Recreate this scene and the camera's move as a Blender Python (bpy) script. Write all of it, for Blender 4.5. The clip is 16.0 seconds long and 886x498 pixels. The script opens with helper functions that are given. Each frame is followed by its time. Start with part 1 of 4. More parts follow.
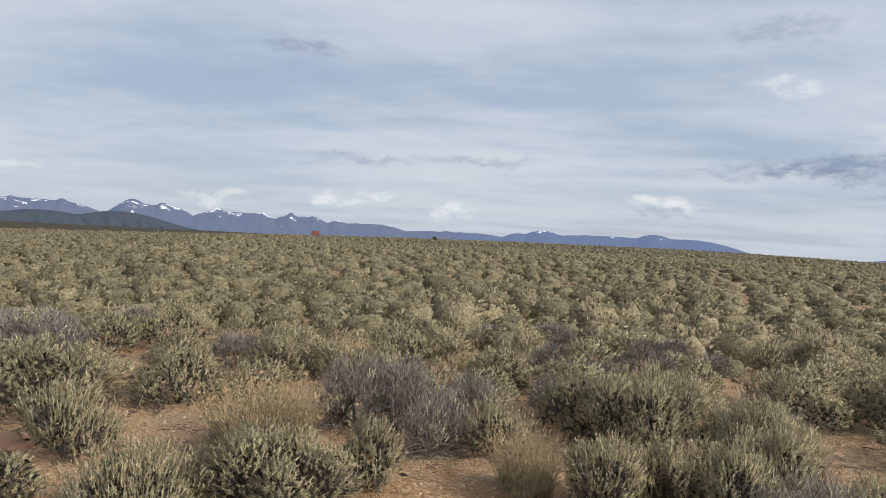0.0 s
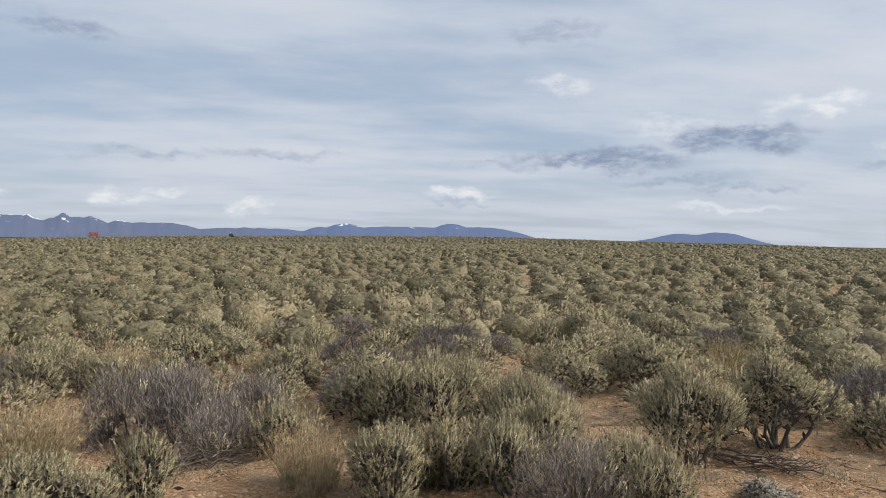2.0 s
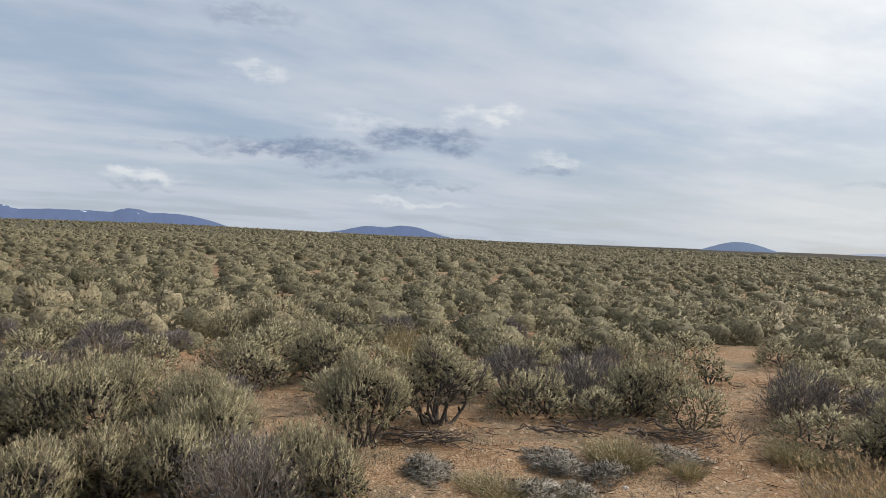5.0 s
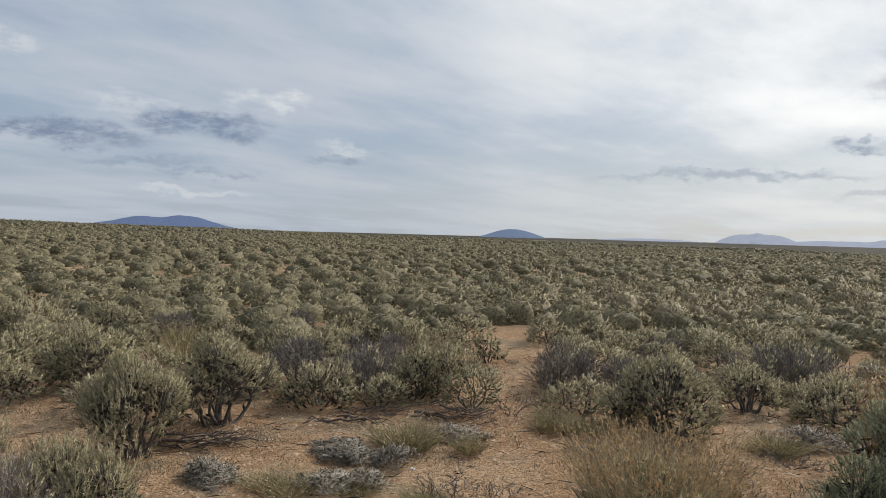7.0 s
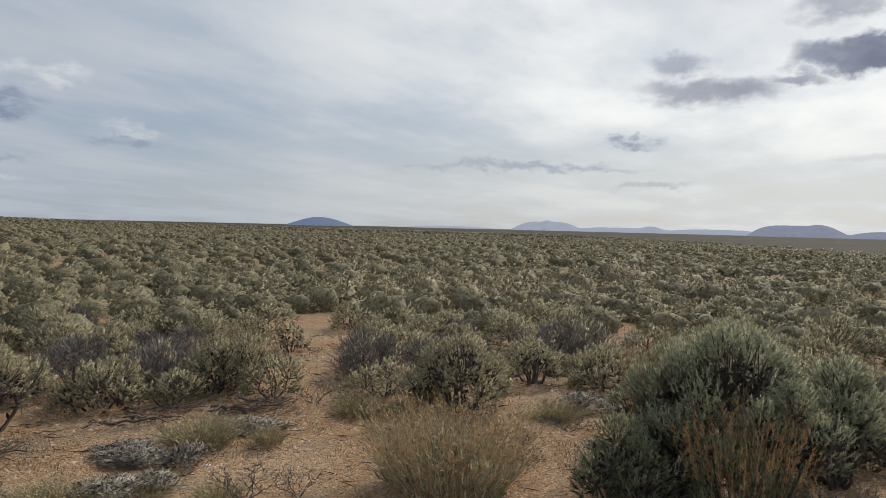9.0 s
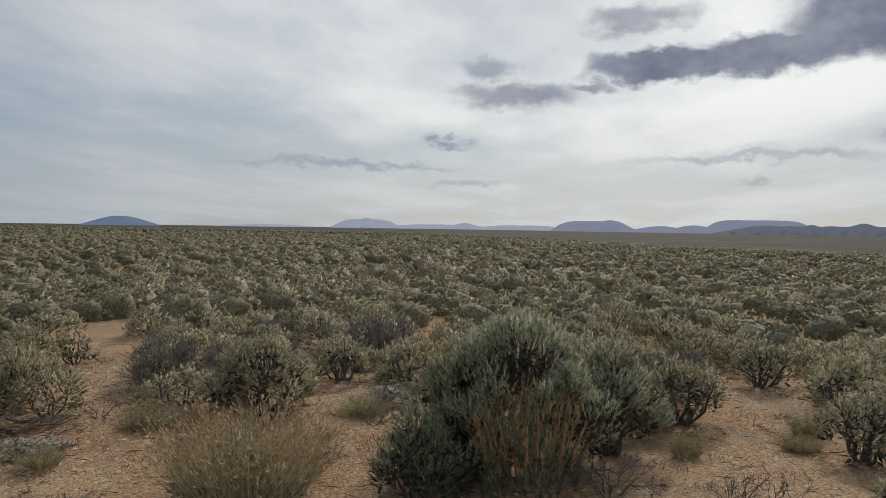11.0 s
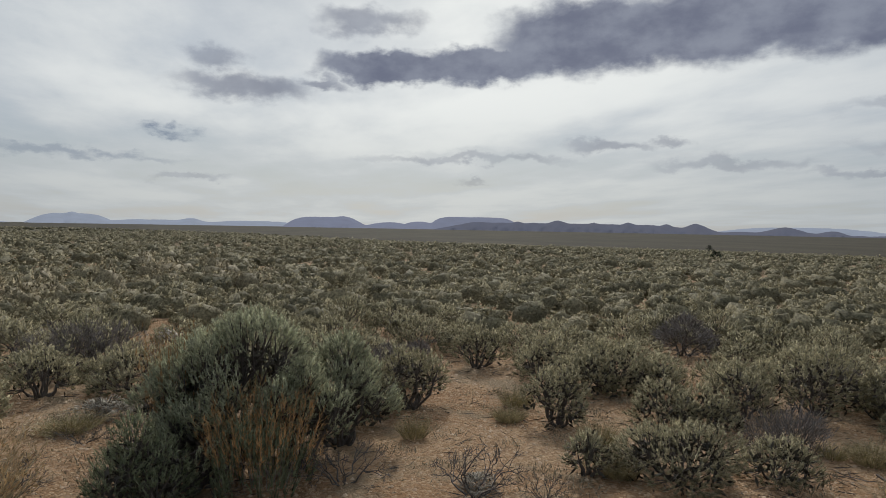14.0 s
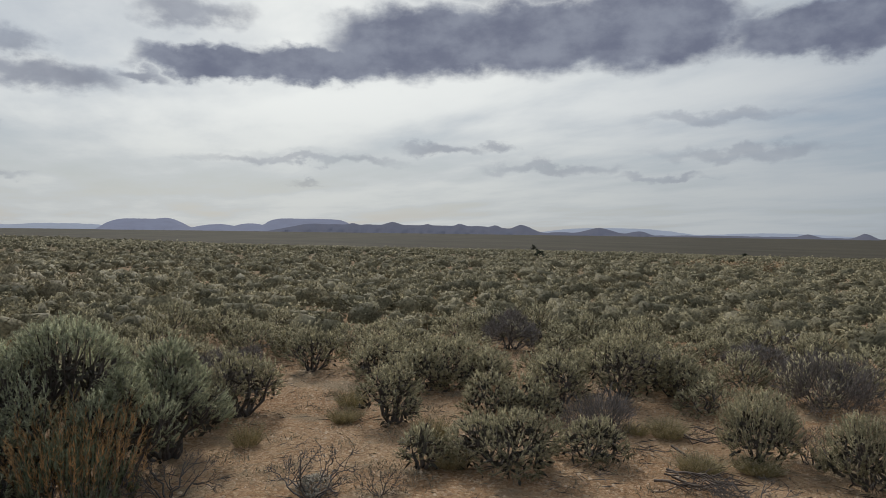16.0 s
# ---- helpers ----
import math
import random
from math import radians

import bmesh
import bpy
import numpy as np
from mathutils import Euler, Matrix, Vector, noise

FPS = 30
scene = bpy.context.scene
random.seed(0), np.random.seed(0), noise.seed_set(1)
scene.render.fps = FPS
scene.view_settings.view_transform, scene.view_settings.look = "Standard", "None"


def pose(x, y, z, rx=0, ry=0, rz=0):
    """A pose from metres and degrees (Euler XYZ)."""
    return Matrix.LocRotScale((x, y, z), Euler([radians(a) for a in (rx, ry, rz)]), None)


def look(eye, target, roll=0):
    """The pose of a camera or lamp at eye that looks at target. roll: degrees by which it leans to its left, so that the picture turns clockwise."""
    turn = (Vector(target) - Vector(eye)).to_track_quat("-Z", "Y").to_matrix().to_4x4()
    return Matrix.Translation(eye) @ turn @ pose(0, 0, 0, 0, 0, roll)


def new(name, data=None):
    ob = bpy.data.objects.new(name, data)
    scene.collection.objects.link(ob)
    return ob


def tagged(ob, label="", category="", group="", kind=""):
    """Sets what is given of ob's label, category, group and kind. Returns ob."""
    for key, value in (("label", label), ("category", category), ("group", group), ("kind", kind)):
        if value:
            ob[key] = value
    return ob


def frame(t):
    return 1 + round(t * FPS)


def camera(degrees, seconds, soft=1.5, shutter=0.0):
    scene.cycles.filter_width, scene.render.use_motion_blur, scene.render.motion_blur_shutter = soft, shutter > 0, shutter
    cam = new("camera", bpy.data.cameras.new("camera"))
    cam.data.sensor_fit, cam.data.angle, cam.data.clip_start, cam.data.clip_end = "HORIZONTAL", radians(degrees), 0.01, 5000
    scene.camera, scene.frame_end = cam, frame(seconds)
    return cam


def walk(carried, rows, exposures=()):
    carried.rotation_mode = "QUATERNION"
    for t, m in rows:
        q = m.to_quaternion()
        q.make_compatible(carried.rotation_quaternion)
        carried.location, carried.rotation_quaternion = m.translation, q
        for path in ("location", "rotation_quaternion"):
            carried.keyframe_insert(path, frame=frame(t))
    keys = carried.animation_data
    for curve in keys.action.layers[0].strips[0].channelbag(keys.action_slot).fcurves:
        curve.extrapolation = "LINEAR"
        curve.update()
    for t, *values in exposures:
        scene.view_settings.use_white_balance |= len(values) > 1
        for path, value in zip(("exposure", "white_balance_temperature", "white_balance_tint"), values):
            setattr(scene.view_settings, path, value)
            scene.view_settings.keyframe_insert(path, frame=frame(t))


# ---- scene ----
cam = camera(65.7, 16.0, 0.5)
ROWS = [
    (0.0, -0.102, 0.243, 1.562, 89.16, -3.02, 3.68),
    (0.5, -0.070, 0.245, 1.556, 88.97, -2.48, -0.91),
    (1.0, -0.015, 0.247, 1.563, 88.55, -1.45, -4.52),
    (1.5, 0.044, 0.228, 1.580, 88.43, -0.68, -8.66),
    (2.0, 0.072, 0.205, 1.580, 89.10, -0.75, -12.74),
    (2.5, 0.102, 0.177, 1.579, 89.35, -0.65, -15.42),
    (3.0, 0.129, 0.142, 1.589, 89.20, -0.48, -18.98),
    (3.5, 0.136, 0.124, 1.594, 89.69, 0.17, -23.18),
    (4.0, 0.137, 0.143, 1.595, 89.65, -0.68, -28.32),
    (6.5, 0.189, 0.153, 1.613, 88.38, -1.93, -50.91),
    (7.0, 0.189, 0.148, 1.611, 88.56, -1.55, -55.39),
    (7.5, 0.184, 0.125, 1.611, 88.15, -1.46, -59.47),
    (8.0, 0.185, 0.097, 1.606, 88.02, -0.83, -63.74),
    (8.5, 0.188, 0.086, 1.604, 88.07, -1.18, -67.64),
    (9.0, 0.191, 0.080, 1.601, 87.95, -1.37, -71.38),
    (11.5, 0.209, -0.075, 1.602, 87.99, -1.09, -90.13),
    (12.0, 0.213, -0.069, 1.596, 87.97, -1.48, -94.07),
    (12.5, 0.218, -0.071, 1.594, 88.15, -1.41, -98.40),
    (13.0, 0.207, -0.068, 1.593, 87.95, -1.82, -101.90),
    (13.5, 0.200, -0.067, 1.596, 87.90, -1.30, -105.16),
    (14.0, 0.196, -0.061, 1.595, 88.04, -1.01, -108.40),
    (14.5, 0.187, -0.060, 1.597, 87.94, -0.89, -111.85),
    (15.0, 0.172, -0.053, 1.599, 88.09, -0.48, -115.36),
    (15.5, 0.159, -0.054, 1.598, 88.40, -0.58, -118.82),
    (16.0, 0.135, -0.047, 1.593, 88.38, -0.78, -122.09),
]
EXPOSURES = ((0.0, 0.0, 6500, 10), (3.5, -0.02, 6480, 10), (7.0, -0.26, 6430, 8.5), (9.0, -0.36, 6430, 8.5), (12.5, -0.66, 6330, 7.2), (16.0, -0.67, 6310, 7.2))
walk(cam, [(t, pose(x, y, z, rx, ry, rz)) for t, x, y, z, rx, ry, rz in ROWS], EXPOSURES)

# ---- sky and sun ----
SUN_AZ, SUN_EL = -106.0, 37.0           # azimuth is counted from +y towards -x
world = bpy.data.worlds.new("sky")
scene.world = world
world.use_nodes = True
wt = world.node_tree
wt.nodes.clear()


def wnode(kind, **inputs):
    n = wt.nodes.new(kind)
    for k, v in inputs.items():
        n.inputs[int(k[1:])].default_value = v
    return n


def wmath(op, a, b=None, c=None, clamp=False):
    n = wt.nodes.new("ShaderNodeMath")
    n.operation, n.use_clamp = op, clamp
    for i, v in enumerate((a, b, c)):
        if v is None:
            continue
        if isinstance(v, (int, float)):
            n.inputs[i].default_value = v
        else:
            wt.links.new(v, n.inputs[i])
    return n.outputs[0]


def wrange(v, a, b, lo, hi, smooth=True):
    n = wt.nodes.new("ShaderNodeMapRange")
    n.interpolation_type = "SMOOTHSTEP" if smooth else "LINEAR"
    wt.links.new(v, n.inputs[0])
    for i, x in zip((1, 2, 3, 4), (a, b, lo, hi)):
        n.inputs[i].default_value = x
    return n.outputs[0]


def wmix(f, a, b):
    n = wt.nodes.new("ShaderNodeMix")
    n.data_type = "RGBA"
    for sock, v in ((n.inputs[0], f), (n.inputs[6], a), (n.inputs[7], b)):
        if isinstance(v, (int, float)):
            sock.default_value = v
        elif isinstance(v, tuple):
            sock.default_value = (*v, 1)
        else:
            wt.links.new(v, sock)
    return n.outputs[2]


def wvec(x, y, z=0.0):
    n = wt.nodes.new("ShaderNodeCombineXYZ")
    for i, v in enumerate((x, y, z)):
        if isinstance(v, (int, float)):
            n.inputs[i].default_value = v
        else:
            wt.links.new(v, n.inputs[i])
    return n.outputs[0]


def wnoise(vec, scale, detail, rough=0.55):
    n = wt.nodes.new("ShaderNodeTexNoise")
    wt.links.new(vec, n.inputs["Vector"])
    n.inputs["Scale"].default_value = scale
    n.inputs["Detail"].default_value = detail
    n.inputs["Roughness"].default_value = rough
    return n.outputs["Fac"]


coord = wt.nodes.new("ShaderNodeTexCoord").outputs["Generated"]
sep = wt.nodes.new("ShaderNodeSeparateXYZ")
wt.links.new(coord, sep.inputs[0])
dx, dy, dz = sep.outputs
DEG = 180 / math.pi
u = wmath("MULTIPLY", wmath("ARCTAN2", dx, dy), DEG)         # minus azimuth, degrees
v = wmath("MULTIPLY", wmath("ARCSINE", dz), DEG)
# streaky cirrus lives on a flat layer overhead
up = wmath("ADD", wmath("MAXIMUM", dz, 0.0), 0.09)
flat = wvec(wmath("DIVIDE", dx, up), wmath("DIVIDE", dy, up))
stretch = wt.nodes.new("ShaderNodeMapping")
stretch.inputs["Rotation"].default_value = (0, 0, radians(24))
stretch.inputs["Scale"].default_value = (0.6, 1.0, 1.0)
wt.links.new(flat, stretch.inputs[0])
veil_a = wnoise(stretch.outputs[0], 0.55, 4, 0.5)
veil_b = wnoise(stretch.outputs[0], 1.7, 6, 0.6)
# warped degrees for the separate clouds
uv_s = wvec(wmath("MULTIPLY", u, 0.32), wmath("MULTIPLY", v, 0.5))
w1 = wnoise(uv_s, 0.8, 7, 0.56)
uv_s2 = wvec(wmath("ADD", wmath("MULTIPLY", u, 0.32), 37.0), wmath("MULTIPLY", v, 0.5))
w2 = wnoise(uv_s2, 0.9, 7, 0.58)
wu = wmath("MULTIPLY_ADD", wmath("SUBTRACT", w1, 0.5), 7.0, u)
wv = wmath("MULTIPLY_ADD", wmath("SUBTRACT", w2, 0.5), 3.6, wmath("ADD", v, 0.45))
uv = wvec(wu, wv)


def cloud(total, az, el, half_w, half_h, amount):
    n = wt.nodes.new("ShaderNodeVectorMath")
    n.operation = "MULTIPLY_ADD"
    wt.links.new(uv, n.inputs[0])
    n.inputs[1].default_value = (1 / half_w, 1 / half_h, 0)
    n.inputs[2].default_value = (az / half_w, -el / half_h, 0)
    m = wt.nodes.new("ShaderNodeVectorMath")
    m.operation = "LENGTH"
    wt.links.new(n.outputs[0], m.inputs[0])
    w = wrange(m.outputs["Value"], *((1.15, 0.68) if half_h > 1.3 else (1.32, 0.36)), 0.0, amount)
    return w if total is None else wmath("MAXIMUM", total, w)


dark = None
for c in ((16.3, 15.1, 3.2, 0.8, 0.5), (-21.5, 17.0, 4, 1.1, 0.35), (10.8, 6.6, 4.5, 0.5, 0.35), (1, 7.0, 6, 0.5, 0.3),
          (-25.5, 7.0, 6.5, 0.9, 0.75), (-36, 8.3, 5.5, 1.1, 0.75), (-46, 6.2, 3.2, 0.5, 0.4), (-31, 5.2, 5, 0.4, 0.35), (-17, 6.6, 4, 0.4, 0.3),
          (-14, 3.4, 3, 0.3, 0.25), (-37, 4.6, 5, 0.35, 0.35), (-78, 5.3, 10, 0.4, 0.4), (-86.3, 7.4, 2.6, 0.5, 0.7)):
    dark = cloud(dark, *c)
deep = None
for c in ((-92, 11.2, 5.5, 1.1, 0.8), (-90, 13.2, 2.2, 0.9, 0.7), (-98.5, 11.6, 2.6, 0.6, 0.8), (-104, 13.2, 6.5, 1.5, 1), (-112, 13.6, 7, 1.8, 1),
          (-120, 15.5, 8, 3.2, 1), (-129, 15.9, 8, 3.3, 1), (-138, 16.4, 9, 3.4, 1), (-151, 15.2, 8, 2.2, 1), (-101.5, 16.6, 4.5, 1.1, 0.75),
          (-165, 15, 10, 2.5, 1), (-135, 23, 24, 5, 0.9), (-121.5, 7.1, 3.2, 0.55, 0.55), (-126, 7.3, 1.6, 0.45, 0.5), (-111, 4.4, 1.4, 0.3, 0.45),
          (-110.5, 5.9, 9, 0.4, 0.45), (-144.5, 9.4, 6, 0.5, 0.4), (-140, 4.8, 3.5, 0.35, 0.45), (-131, 5.5, 6, 0.45, 0.4), (-146, 6.7, 7, 0.5, 0.35),
          (-88, 3.9, 3.5, 0.3, 0.35)):
    deep = cloud(deep, *c)
white = None
for c in ((-22.3, 12.9, 2.6, 0.8, 0.6), (12.9, 3.3, 2, 0.6, 0.9), (9.3, 3.9, 1.6, 0.5, 0.9), (3.1, 2.8, 1.4, 0.6, 0.9), (-13.7, 4.3, 3, 0.55, 0.9),
          (22, 2.9, 2.6, 0.45, 0.7), (38, 4.2, 3, 0.4, 0.6), (-41.7, 10.6, 3.6, 0.8, 0.95), (-35.5, 3.1, 4.5, 0.35, 0.6), (-47, 7.0, 3, 0.5, 0.6),
          (-31, 9.5, 4, 0.7, 0.5), (-88.8, 5.3, 2.4, 0.45, 0.6), (-110, 6.5, 7, 0.4, 0.5), (-128, 6.1, 5, 0.4, 0.5), (-148, 16.9, 3.5, 0.8, 0.6)):
    white = cloud(white, *c)
# brightness of the thin veil grows towards the sun behind it
sun_dir = Vector((-math.sin(radians(SUN_AZ)) * math.cos(radians(SUN_EL)), math.cos(radians(SUN_AZ)) * math.cos(radians(SUN_EL)), math.sin(radians(SUN_EL))))
dot = wt.nodes.new("ShaderNodeVectorMath")
dot.operation = "DOT_PRODUCT"
wt.links.new(coord, dot.inputs[0])
dot.inputs[1].default_value = sun_dir
near_sun = wrange(dot.outputs["Value"], 0.4, 1.0, 0.0, 1.0)
glow = wmath("POWER", near_sun, 1.5)

veil = wrange(wmath("MULTIPLY_ADD", veil_b, 0.32, wmath("MULTIPLY", veil_a, 0.75)), 0.38, 0.68, 0.0, 1.0)
veil_col = wmix(veil, (0.41, 0.505, 0.645), (0.65, 0.69, 0.76))
veil_col = wmix(wmath("MULTIPLY", wrange(v, 9.0, 0.5, 0.0, 1.0), 0.55), veil_col, (0.57, 0.62, 0.69))
veil_col = wmix(glow, veil_col, wmix(veil, (0.86, 0.89, 0.94), (1.46, 1.44, 1.38)))
low_warm = wmath("MULTIPLY", wrange(v, 11.0, 1.0, 0.0, 1.0), wrange(dot.outputs["Value"], 0.3, 0.75, 0.0, 0.45))
veil_col = wmix(low_warm, veil_col, (0.73, 0.74, 0.72))
puff = wrange(wnoise(wvec(wmath("MULTIPLY", u, 0.6), wmath("MULTIPLY", v, 1.5)), 1.0, 7, 0.62), 0.34, 0.6, 0.25, 1.0)
white, dark = wmath("MULTIPLY", white, puff), wmath("MULTIPLY", dark, puff)
col = wmix(wmath("MULTIPLY", white, 0.9), veil_col, (0.84, 0.86, 0.88))
col = wmix(wmath("MULTIPLY", dark, 1.35, None, True), col, (0.27, 0.33, 0.46))
col = wmix(wmath("MULTIPLY", deep, 0.95), col, wmix(wrange(w1, 0.3, 0.7, 0.0, 1.0), (0.21, 0.228, 0.33), (0.38, 0.405, 0.505)))
sky = wt.nodes.new("ShaderNodeTexSky")
sky.sky_type, sky.sun_disc = "NISHITA", False
sky.sun_elevation, sky.sun_rotation = radians(SUN_EL), radians(-SUN_AZ)
bg_sky = wt.nodes.new("ShaderNodeBackground")
bg_sky.inputs[1].default_value = 0.1
wt.links.new(sky.outputs[0], bg_sky.inputs[0])
bg_cloud = wt.nodes.new("ShaderNodeBackground")
bg_cloud.inputs[1].default_value = 1.0
wt.links.new(col, bg_cloud.inputs[0])
cover = wmath("MAXIMUM", wrange(veil, 0.0, 0.6, 0.82, 0.97), wmath("MAXIMUM", deep, glow))
mixs = wt.nodes.new("ShaderNodeMixShader")
wt.links.new(cover, mixs.inputs[0])
wt.links.new(bg_sky.outputs[0], mixs.inputs[1])
wt.links.new(bg_cloud.outputs[0], mixs.inputs[2])
wt.links.new(mixs.outputs[0], wt.nodes.new("ShaderNodeOutputWorld").inputs[0])

sun = new("sun", bpy.data.lights.new("sun", "SUN"))
sun.data.energy, sun.data.angle, sun.data.color = 4.0, radians(7), (1.0, 0.95, 0.87)
sun.matrix_basis = look((0, 0, 50), (-sun_dir.x, -sun_dir.y, 50 - sun_dir.z))


# ---- materials ----
def nodes_of(name):
    m = bpy.data.materials.new(name)
    m.use_nodes = True
    nt = m.node_tree
    return m, nt, nt.nodes["Principled BSDF"]


def mixc(nt, f, a, b, mode="MIX"):
    n = nt.nodes.new("ShaderNodeMix")
    n.data_type, n.blend_type = "RGBA", mode
    for sock, x in ((n.inputs[0], f), (n.inputs[6], a), (n.inputs[7], b)):
        if isinstance(x, (int, float)):
            sock.default_value = x
        elif isinstance(x, tuple):
            sock.default_value = (*x, 1)
        else:
            nt.links.new(x, sock)
    return n.outputs[2]


def mathn(nt, op, a, b=0.0, c=0.0):
    n = nt.nodes.new("ShaderNodeMath")
    n.operation = op
    for i, x in enumerate((a, b, c)):
        if isinstance(x, (int, float)):
            n.inputs[i].default_value = x
        else:
            nt.links.new(x, n.inputs[i])
    return n.outputs[0]


def rangen(nt, x, a, b, lo=0.0, hi=1.0):
    n = nt.nodes.new("ShaderNodeMapRange")
    nt.links.new(x, n.inputs[0])
    for i, y in zip((1, 2, 3, 4), (a, b, lo, hi)):
        n.inputs[i].default_value = y
    return n.outputs[0]


def noisen(nt, scale, detail=4, rough=0.55, vec=None):
    n = nt.nodes.new("ShaderNodeTexNoise")
    n.inputs["Scale"].default_value, n.inputs["Detail"].default_value, n.inputs["Roughness"].default_value = scale, detail, rough
    if vec is None:
        g = nt.nodes.new("ShaderNodeNewGeometry")
        vec = g.outputs["Position"]
    nt.links.new(vec, n.inputs["Vector"])
    return n.outputs["Fac"]


def leaf_material(name, a, b, c, rough=0.75, through_light=0.335, by_plant=True, spread=0.5):
    """Leaves or twigs: a to b from plant to plant, towards c from leaf to leaf, at the tips and on tops painted as lit.
    """
    m, nt, bs = nodes_of(name)
    if by_plant:
        plant_tone = nt.nodes.new("ShaderNodeObjectInfo").outputs["Random"]
    else:
        at = nt.nodes.new("ShaderNodeAttribute")
        at.attribute_name = "tone"
        plant_tone = at.outputs["Fac"]
    geo = nt.nodes.new("ShaderNodeNewGeometry")
    base = mixc(nt, plant_tone, a, b)
    # paleness of young tips together with painted top light
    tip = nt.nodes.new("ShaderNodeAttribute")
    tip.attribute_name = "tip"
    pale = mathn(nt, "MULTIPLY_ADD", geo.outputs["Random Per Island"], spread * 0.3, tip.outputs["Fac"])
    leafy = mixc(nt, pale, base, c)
    tufts = mathn(nt, "MULTIPLY", rangen(nt, noisen(nt, 5.0, 3), 0.3, 0.7, 0.82, 1.15), rangen(nt, noisen(nt, 24.0, 3, 0.6), 0.36, 0.62, 0.5, 1.25))
    v3 = nt.nodes.new("ShaderNodeCombineXYZ")
    for i in range(3):
        nt.links.new(tufts, v3.inputs[i])
    colour = mixc(nt, 1.0, leafy, v3.outputs[0], "MULTIPLY")
    nt.links.new(colour, bs.inputs["Base Color"])
    bs.inputs["Roughness"].default_value = rough
    bs.inputs["Specular IOR Level"].default_value = 0.25
    if through_light:
        tr = nt.nodes.new("ShaderNodeBsdfTranslucent")
        nt.links.new(colour, tr.inputs[0])
        mx = nt.nodes.new("ShaderNodeMixShader")
        mx.inputs[0].default_value = through_light
        nt.links.new(bs.outputs[0], mx.inputs[1])
        nt.links.new(tr.outputs[0], mx.inputs[2])
        nt.links.new(mx.outputs[0], nt.nodes["Material Output"].inputs[0])
    return m


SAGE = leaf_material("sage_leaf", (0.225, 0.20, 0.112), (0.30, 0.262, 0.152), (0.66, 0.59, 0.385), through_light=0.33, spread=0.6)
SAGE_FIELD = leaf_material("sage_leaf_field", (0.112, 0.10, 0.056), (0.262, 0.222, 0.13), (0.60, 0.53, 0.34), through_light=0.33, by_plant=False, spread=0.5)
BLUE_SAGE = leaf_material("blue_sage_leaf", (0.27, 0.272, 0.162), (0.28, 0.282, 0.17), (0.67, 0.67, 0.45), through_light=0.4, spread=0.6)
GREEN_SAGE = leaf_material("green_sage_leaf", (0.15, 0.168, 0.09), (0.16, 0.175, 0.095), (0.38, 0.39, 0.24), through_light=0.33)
DRY = leaf_material("dry_twig", (0.20, 0.172, 0.155), (0.26, 0.226, 0.20), (0.40, 0.36, 0.33), 0.85, 0.0, spread=0.6)
STRAW = leaf_material("straw_stem", (0.40, 0.335, 0.21), (0.44, 0.365, 0.235), (0.58, 0.50, 0.34), 0.7, 0.12)
TAN = leaf_material("tan_seed_head", (0.46, 0.32, 0.17), (0.44, 0.335, 0.205), (0.60, 0.47, 0.30), 0.75, 0.12)
RUST = leaf_material("rust_seed_head", (0.36, 0.20, 0.085), (0.40, 0.245, 0.11), (0.54, 0.36, 0.17), 0.75, 0.12)
RUST_FIELD = leaf_material("rust_brush_leaf", (0.22, 0.14, 0.07), (0.28, 0.18, 0.09), (0.36, 0.26, 0.15), 0.75, 0.1, by_plant=False)
TAN_FIELD = leaf_material("tan_brush_leaf", (0.20, 0.165, 0.095), (0.25, 0.20, 0.115), (0.52, 0.44, 0.29), 0.75, 0.1, by_plant=False)
GRASS = leaf_material("yellow_grass", (0.28, 0.24, 0.11), (0.33, 0.27, 0.14), (0.48, 0.40, 0.25), 0.7, 0.15)
LITTER = leaf_material("dry_litter", (0.22, 0.18, 0.12), (0.30, 0.25, 0.17), (0.48, 0.41, 0.29), 0.85, 0.0, by_plant=False, spread=0.8)
DARK_LITTER = leaf_material("twig_litter", (0.07, 0.055, 0.048), (0.10, 0.085, 0.075), (0.24, 0.20, 0.175), 0.9, 0.0, by_plant=False, spread=0.7)
CUSHION = leaf_material("grey_cushion", (0.18, 0.16, 0.13), (0.22, 0.195, 0.155), (0.40, 0.36, 0.30), 0.85, 0.05)
# very dark leaf colour: the shade inside a crown is painted in
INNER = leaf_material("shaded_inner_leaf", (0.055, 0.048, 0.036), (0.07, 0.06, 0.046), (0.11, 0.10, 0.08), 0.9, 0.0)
JUNIPER = leaf_material("juniper_leaf", (0.035, 0.045, 0.025), (0.04, 0.05, 0.028), (0.07, 0.08, 0.045), 0.75, 0.05)


